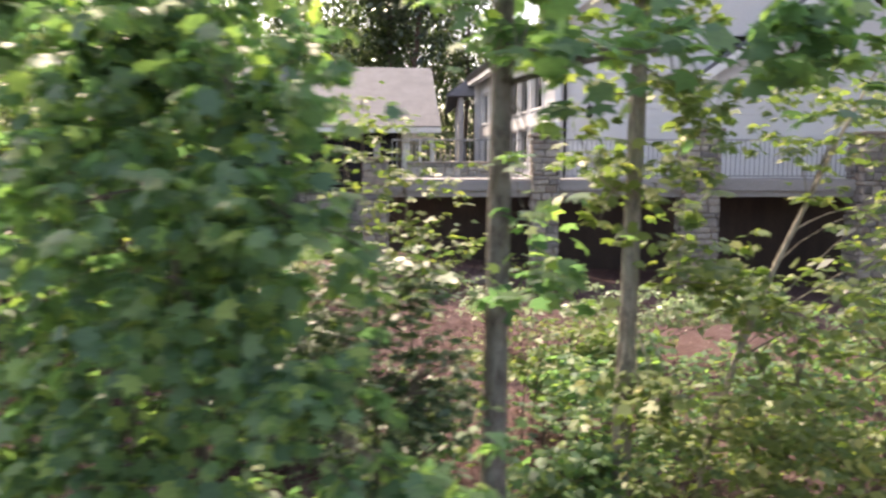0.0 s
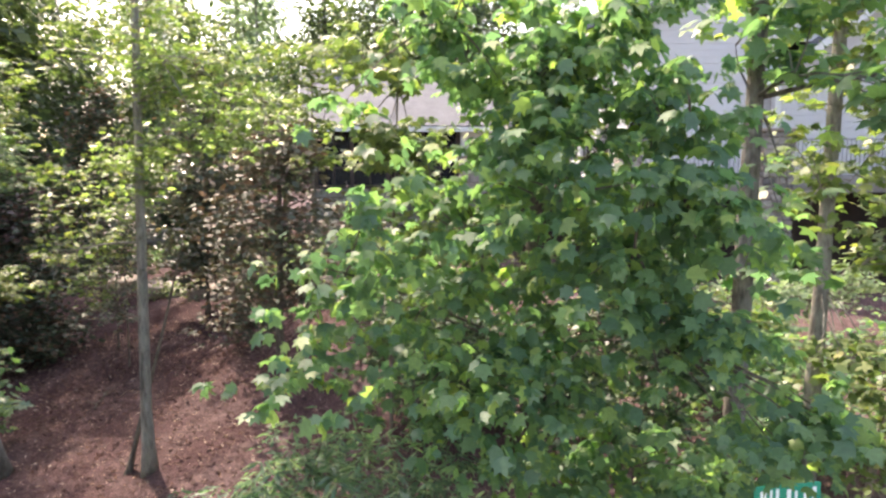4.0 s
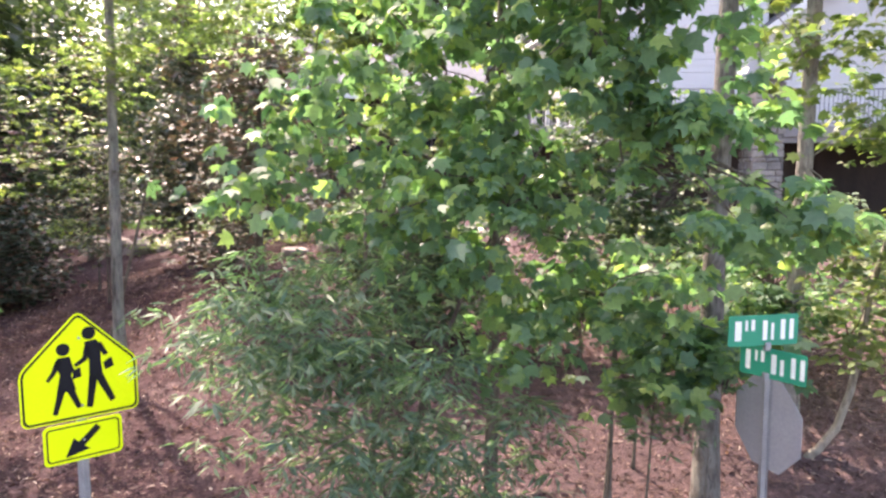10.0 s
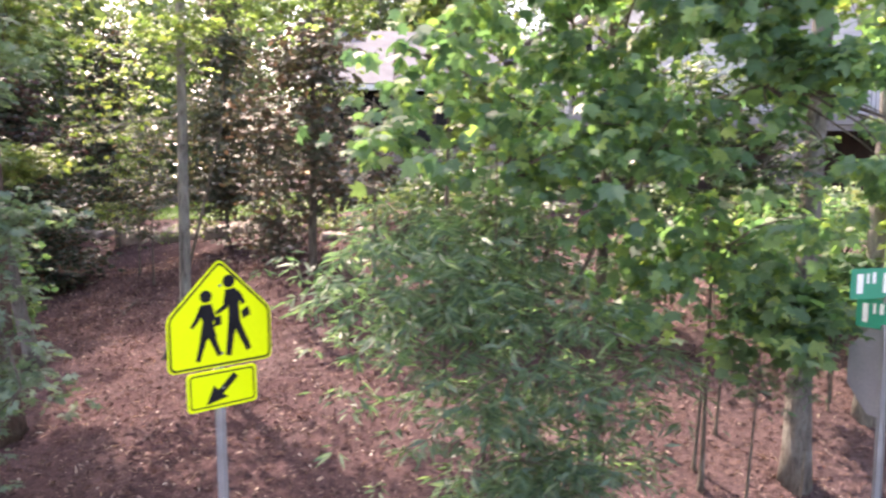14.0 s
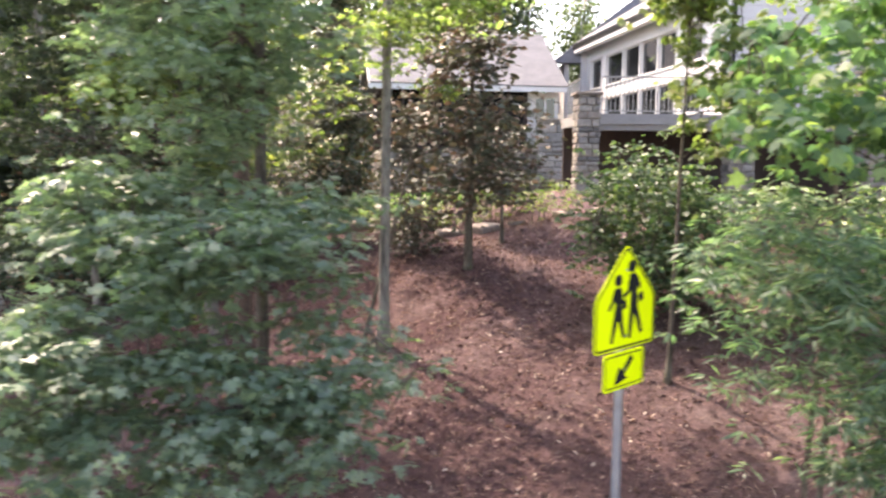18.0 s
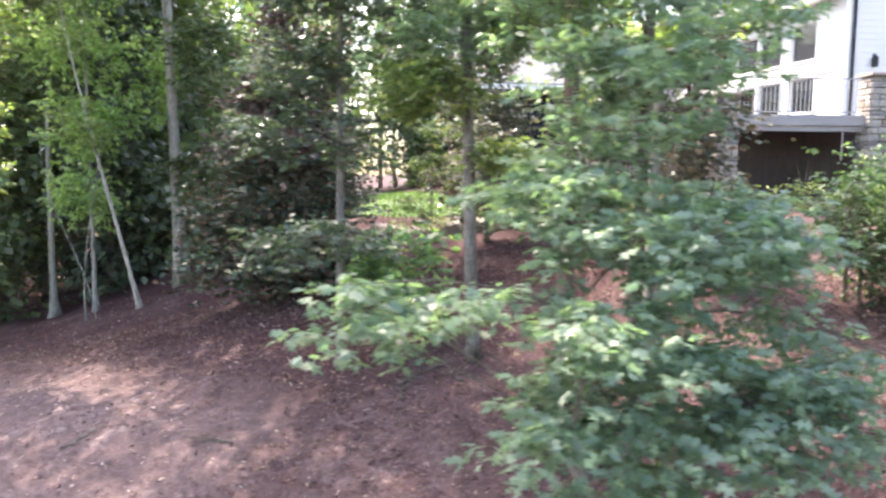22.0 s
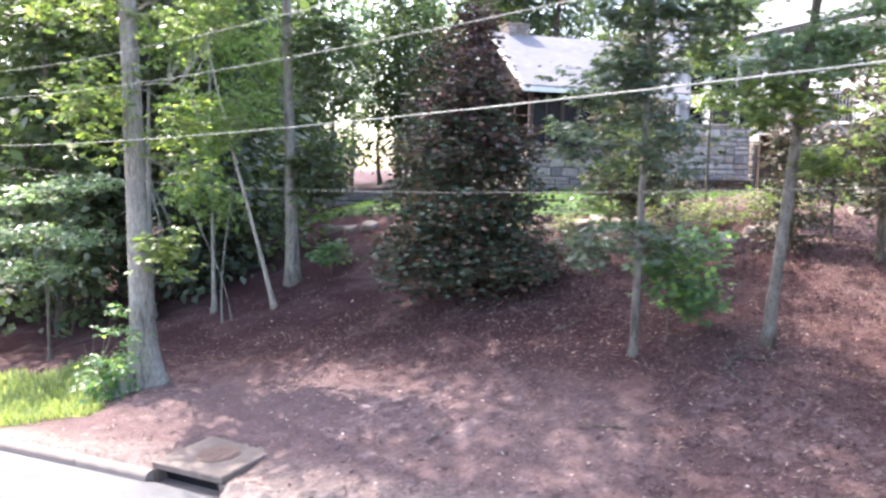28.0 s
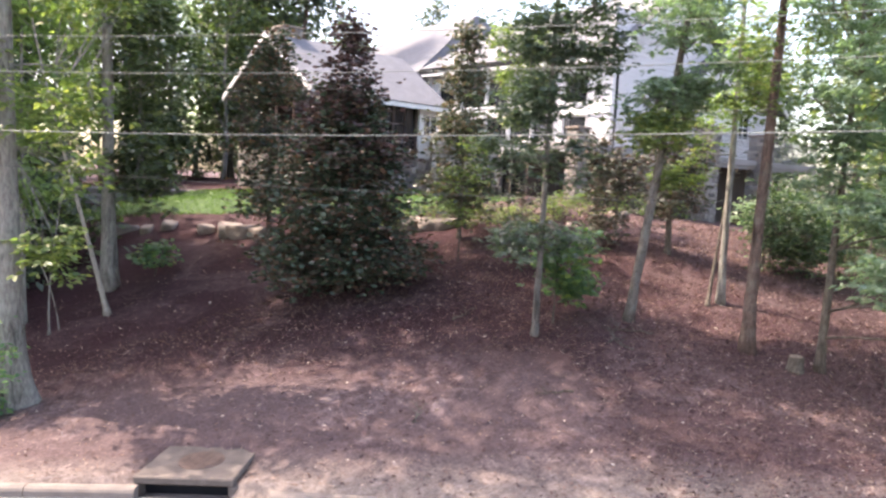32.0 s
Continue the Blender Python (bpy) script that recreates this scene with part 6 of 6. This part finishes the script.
for x, y in ((-24.8, 25.4), (-21.6, 26.2), (-23.6, 28.4), (-20.2, 29.5), (-26.6, 28.5), (-20.5, 36), (-17.8, 38.5), (-22.5, 40), (-19.2, 43), (-16.4, 45.5), (-23.5, 46), (-20, 50), (-17, 53), (-24, 54), (-11, 52), (-8, 47), (-12.5, 60), (-15.5, 62), (-6, 56), (-3, 50), (2, 54), (7, 50), (12, 55), (-3.5, 46), (-1, 48.5), (1.5, 51)):
    spots.append((x, y))
used = set()
for x, y in spots:
    k = rng.choice([0, 2, 4, 4] if -21 < x < -4 and y > 37 else [0, 1, 1, 2, 3] if x < -18 else [0, 1, 2, 3])
    m = Matrix.Translation((x, y, on_ground(x, y, 0.1))) @ pose(0, 0, 0, rng.uniform(-3, 3), rng.uniform(-3, 3), rng.uniform(0, 360)) @ Matrix.Scale(rng.uniform(0.75, 1.2), 4)
    if x > 33 or x < -46:
        continue
    if k in used:
        ob = copy_thing(kinds[k], m)
        ob.matrix_world = m
    else:
        used.add(k)
        kinds[k].matrix_world = m


def thicket(seed, leaf, label):
    """A dense shrub of the wood, branched from the ground."""
    g = np.random.default_rng(seed)
    root = new("thicket_shrub")
    tagged(root, label, "shrub", "shrubs of the wood")
    middles, places, frames_, sizes = crown_parts(g, [(0, 0, 1.5, 1.9, 1.8, 1.5), (0.5, 0.2, 2.8, 1.2, 1.2, 1.0)], 90, 14, "card", 0.29, 0.6, 0.5, 0.3, 0.4)
    places[:, 2] = np.maximum(places[:, 2], 0.05)
    for e in middles[:4]:
        v, f = tube(limb_line(g, (g.normal() * 0.1, g.normal() * 0.1, -0.2), e, 0.2), [0.035 - 0.005 * i for i in range(6)], 5)
        solid("stem", v, f, M["bark_dark"], root)
    crown = new("crown", leaf_mesh("crown", "card", places, frames_, sizes, M[leaf]))
    crown.parent = root
    tagged(crown, kind="stuff")
    return root


shrubs = [thicket(71, "leaf_dark", "dark green undergrowth shrub in the shaded wood"), thicket(72, "leaf_wood", "green undergrowth shrub at the wood's edge")]
spots, used = [], set()
for _ in range(6000):
    x, y = rng.uniform(-55, 44), rng.uniform(9, 60)
    left_wood = x < -20.6 - 0.25 * max(0, 24 - y) and y > 21.5 + max(0, -26 - x) * 0.1
    behind = y > 41 or (y > 34 and (x < -17 or x > 18))
    right_wood = x > 8 and 9 < y < 16 or x > 18 and y > 8
    if not (left_wood or behind or right_wood) or (24 < y < 46 and 0.06 * (y + 1) < x + 17.6 < 0.14 * (y + 1)):
        continue
    if all((x - a) ** 2 + (y - b) ** 2 > 5.5 for a, b in spots):
        spots.append((x, y))
    if len(spots) >= 112:
        break
for x, y in ((-21, 25.6), (-19.4, 27.2), (-20.4, 28.6), (-18.6, 25.4)):
    spots.append((x, y))
for x, y in spots:
    k = 0 if rng.random() < 0.65 else 1
    m = Matrix.Translation((x, y, on_ground(x, y, 0.05))) @ pose(0, 0, 0, 0, 0, rng.uniform(0, 360)) @ Matrix.Scale(rng.uniform(0.7, 1.25), 4)
    if k in used:
        ob = copy_thing(shrubs[k], m)
        ob.matrix_world = m
    else:
        used.add(k)
        shrubs[k].matrix_world = m


# ---- boulders, lawn, litter, wires ----
def boulder(x, y, size, seed, z=None):
    rng = random.Random(seed)
    bm = bmesh.new()
    bmesh.ops.create_icosphere(bm, subdivisions=3, radius=1.0)
    off = Vector((rng.uniform(-9, 9), rng.uniform(-9, 9), rng.uniform(-9, 9)))
    for q in bm.verts:
        p = q.co.copy()
        p *= 1 + 0.28 * noise.noise(p * 1.1 + off) + 0.08 * noise.noise(p * 3.7 + off)
        q.co = Vector((max(-0.8, min(0.8, p.x)), max(-0.75, min(0.75, p.y)), max(-0.7, min(0.55, p.z))))
    bmesh.ops.scale(bm, vec=(size, size * rng.uniform(0.6, 0.9), size * rng.uniform(0.5, 0.7)), verts=bm.verts)
    mesh = bpy.data.meshes.new("boulder")
    bm.to_mesh(mesh)
    bm.free()
    mesh.materials.append(M["boulder"])
    mesh.shade_smooth()
    ob = new("boulder", mesh)
    ob.matrix_world = Matrix.Translation((x, y, on_ground(x, y) + size * 0.02)) @ pose(0, 0, 0, rng.uniform(-8, 8), rng.uniform(-8, 8), rng.uniform(0, 360))
    return tagged(ob, "weathered tan boulder edging the lawn bank", "boulder", "boulders along the lawn")


terrace = empty("terrace_wall", Matrix.Identity(4), "low dry-laid field stone terrace wall behind the lawn", "stone wall")
stone_wall(terrace, (-16.5, 33.4), (-9.2, 33.0), on_ground(-13, 33) - 0.4, on_ground(-13, 33) + 0.3, 31)
rng = random.Random(5)
for i in range(17):
    s = i / 16
    x = -8.0 + (-15.8 + 8.0) * s + rng.uniform(-0.15, 0.15)
    y = 18.9 + 7.6 * s ** 1.2 + rng.uniform(-0.2, 0.2)
    if i % 5 != 3:
        boulder(x, y, rng.uniform(0.36, 0.75), 100 + i)
for i in range(9):
    boulder(-6.5 + i * 0.9 + rng.uniform(-0.2, 0.2), 15.6 + 0.28 * i + rng.uniform(-0.3, 0.3), rng.uniform(0.25, 0.5), 140 + i)


def lawn_patch(name, label, xs, ys, inside, blades, tall, seed, blade_material="grass"):
    v, f = sheet(xs, ys, lambda a, b: ground_z(a, b) + 0.012)
    keep = [q for q in f if all(inside(v[i][0], v[i][1]) for i in q)]
    used_v = sorted({i for q in keep for i in q})
    index = {o: n for n, o in enumerate(used_v)}
    ob = tagged(solid(name, [v[i] for i in used_v], [tuple(index[i] for i in q) for q in keep], M["lawn"], None, label, True), category="lawn", kind="structure")
    g = np.random.default_rng(seed)
    p = np.stack([g.uniform(xs[0], xs[-1], blades), g.uniform(ys[0], ys[-1], blades)], 1)
    p = p[[inside(a, b) for a, b in p]]
    places = np.column_stack([p, ground_z(p[:, 0], p[:, 1])])
    way = g.normal(size=places.shape) * 0.45 + [0, 0, 1]
    blade_ob = new("grass", leaf_mesh("grass", "blade", places, turned(way, g.normal(size=places.shape)), tall * (0.5 + g.random(len(places))), M[blade_material]))
    tagged(blade_ob, "short green blades of grass", "grass", kind="stuff")


lawn_patch("lawn", "mown green lawn above the mulch bank", np.arange(-22, -1.9, 0.25), np.arange(19, 33.1, 0.25),
           lambda x, y: y > 21.2 + 1.0 * max(0.0, -8.2 - x) and y < (28.6 if x > -9 else 32.5) and x < -2.2 and x > -19.5, 60000, 0.11, 3, "lawn_grass")
lawn_patch("verge", "long sunlit yellow-green grass on the verge", np.arange(-32, -20.9, 0.25), np.arange(11.5, 20.1, 0.25),
           lambda x, y: y > kerb_y(x) + 1.1 + 0.5 * math.sin(x * 2) and y < 19.1 - 0.3 * (x + 25) + 0.3 * math.sin(x * 3) and x < -21.5 + 0.25 * math.sin(2.3 * y) and y > 13.9 + 0.4 * math.sin(x * 2.2), 42000, 0.19, 4)


def litter(name, label, count, box, size, shape, seed, rough=0.2, material="litter", thin=False):
    """Fallen leaves, chips and straw strewn over the bank."""
    g = np.random.default_rng(seed)
    x, y = g.uniform(box[0], box[1], count), g.uniform(box[2], box[3], count)
    ok = (y > kerb_y(x) + 0.35)
    if thin:
        ok &= (x - 0.6 * y > -17.6) | (0.8 * x + y > 0.2) | (g.random(count) < 0.2)
    x, y = x[ok], y[ok]
    places = np.column_stack([x, y, ground_z(x, y) + 0.006 + 0.012 * g.random(len(x))])
    way = g.normal(size=places.shape) * [1, 1, 0.12 + 0.4 * rough]
    up = g.normal(size=places.shape) * rough + [0, 0, 1]
    ob = new(name, leaf_mesh(name, shape, places, turned(way, up), size * (0.45 + 1.1 * g.random(len(places)) ** 2), M[material]))
    return tagged(ob, label, "leaf litter", kind="stuff")


litter("fallen_leaves", "dry brown and pale fallen leaves on the bank", 30000, (-22, 6, 2.5, 22), 0.058, "oval", 61, 0.45)
litter("bark_chips", "dark red-brown bark mulch chips lying thick on the bank", 46000, (-17, 3.5, 3, 16), 0.05, "chip", 63, 0.7, "mulch_chip", True)
litter("pine_straw", "strewn reddish pine straw and bark chips", 100000, (-21, 4, 3, 17), 0.085, "narrow", 62, 0.6, "litter", True)


def wire(y0, slope, z0, rise, sag, radius, material, label):
    """An overhead wire in one upright plane, which sags."""
    pts = []
    for k in range(61):
        s = -34 + 58 * k / 60
        pts.append((-14 + s, y0 + slope * s, z0 + rise * s + sag * s * s))
    v, f = tube(pts, [radius] * 61, 6)
    tagged(solid("overhead_wire", v, f, M[material], None, label, True), category="wire", group="overhead wires")


wire(2.1, -1.411, 4.347, 0.0882, 0.0055, 0.0064, "wire_grey", "thick pale grey overhead cable above the road")
wire(2.62, -1.36, 3.614, 0.0932, 0.0107, 0.0026, "wire_black", "thin dark overhead wire hanging lowest")
wire(2.2, -1.42, 5.078, 0.09, 0.0081, 0.0045, "wire_grey", "thin pale overhead wire above the cable")
wire(2.0, -1.5, 5.5, 0.075, 0.0085, 0.0045, "wire_grey", "thin pale overhead wire hanging highest")


def stump(x, y, r, h, seed):
    """A cut stump: flared bark side and a weathered, slightly domed top with a crack."""
    root = empty("tree_stump", Matrix.Translation((x, y, on_ground(x, y))), "weathered cut tree stump in the mulch", "stump")
    pts = [(0, 0, -0.1), (0, 0, 0.02), (0, 0, h * 0.35), (0.01, 0, h * 0.7), (0.012, 0, h)]
    v, f = tube(pts, [r * 1.3, r * 1.25, r * 1.08, r, r * 0.97], 16, 0.22)
    solid("bark", v, f, M["bark_dark"], root, "", True)
    bm = bmesh.new()
    bmesh.ops.create_cone(bm, cap_ends=True, segments=18, radius1=r * 0.9, radius2=r * 0.84, depth=0.02)
    bmesh.ops.transform(bm, matrix=pose(0.012, 0, h + 0.004, 2, -3, 0), verts=bm.verts)
    part("cut_top", bm, M["stump"], root, "grey weathered cut face")


stump(-8.62, 6.7, 0.13, 0.28, 1)


def fallen_branch(x, y, length, turn, seed):
    """A dry fallen branch with a few side twigs, lying on the bank."""
    g = np.random.default_rng(seed)
    root = empty("fallen_branch", Matrix.Translation((x, y, on_ground(x, y))), "dry dark fallen branch lying on the mulch", "branch", "fallen branches")
    way = Vector((math.cos(turn), math.sin(turn), 0))

    def lie(p):
        return Vector((p.x, p.y, on_ground(x + p.x, y + p.y) - on_ground(x, y) + 0.025))

    pts = [lie(way * length * (k / 7 - 0.5) + Vector((g.normal(), g.normal(), 0)) * 0.03) for k in range(8)]
    v, f = tube(pts, [0.02 - 0.0018 * k for k in range(8)], 6)
    solid("stick", v, f, M["bark_dark"], root, "", True)
    for k in (2, 3, 5, 6):
        side = Vector((-way.y, way.x, 0)) * (1 if g.random() < 0.5 else -1) * length * 0.25 + way * length * 0.15
        end = lie(pts[k] + side)
        end.z += 0.05
        v, f = tube([pts[k], (pts[k] + end) / 2 + Vector((0, 0, 0.03)), end], [0.011, 0.008, 0.004], 5)
        solid("twig", v, f, M["bark_dark"], root)


for bx, by, bl, bt, bs in ((-10.3, 9.7, 1.1, 0.5, 1), (-10.0, 9.5, 0.8, 2.2, 2), (-10.6, 9.3, 0.6, 1.2, 3), (-7.2, 5.6, 0.9, 0.3, 4), (-13.2, 8.6, 0.7, 2.7, 5), (-15.4, 9.6, 0.6, 0.9, 6), (-1.2, 6.6, 0.8, 0.2, 7), (-9.0, 12.3, 0.8, 1.9, 8), (-12.2, 12.4, 0.7, 0.2, 9)):
    fallen_branch(bx, by, bl, bt, bs)
for sx, sy, ss, sn in ((-14.66, 8.76, 0.22, 201), (-16.9, 9.9, 0.12, 204), (-11.3, 6.6, 0.1, 205)):
    stone = boulder(sx, sy, ss, sn)
    stone.name = "half_buried_stone"
    stone.location.z -= 0.28 * ss
    stone.data.materials[0] = M["forest_floor"]
    tagged(stone, "flat clay-stained stone half buried in the mulch", "stone", "stones on the bank")
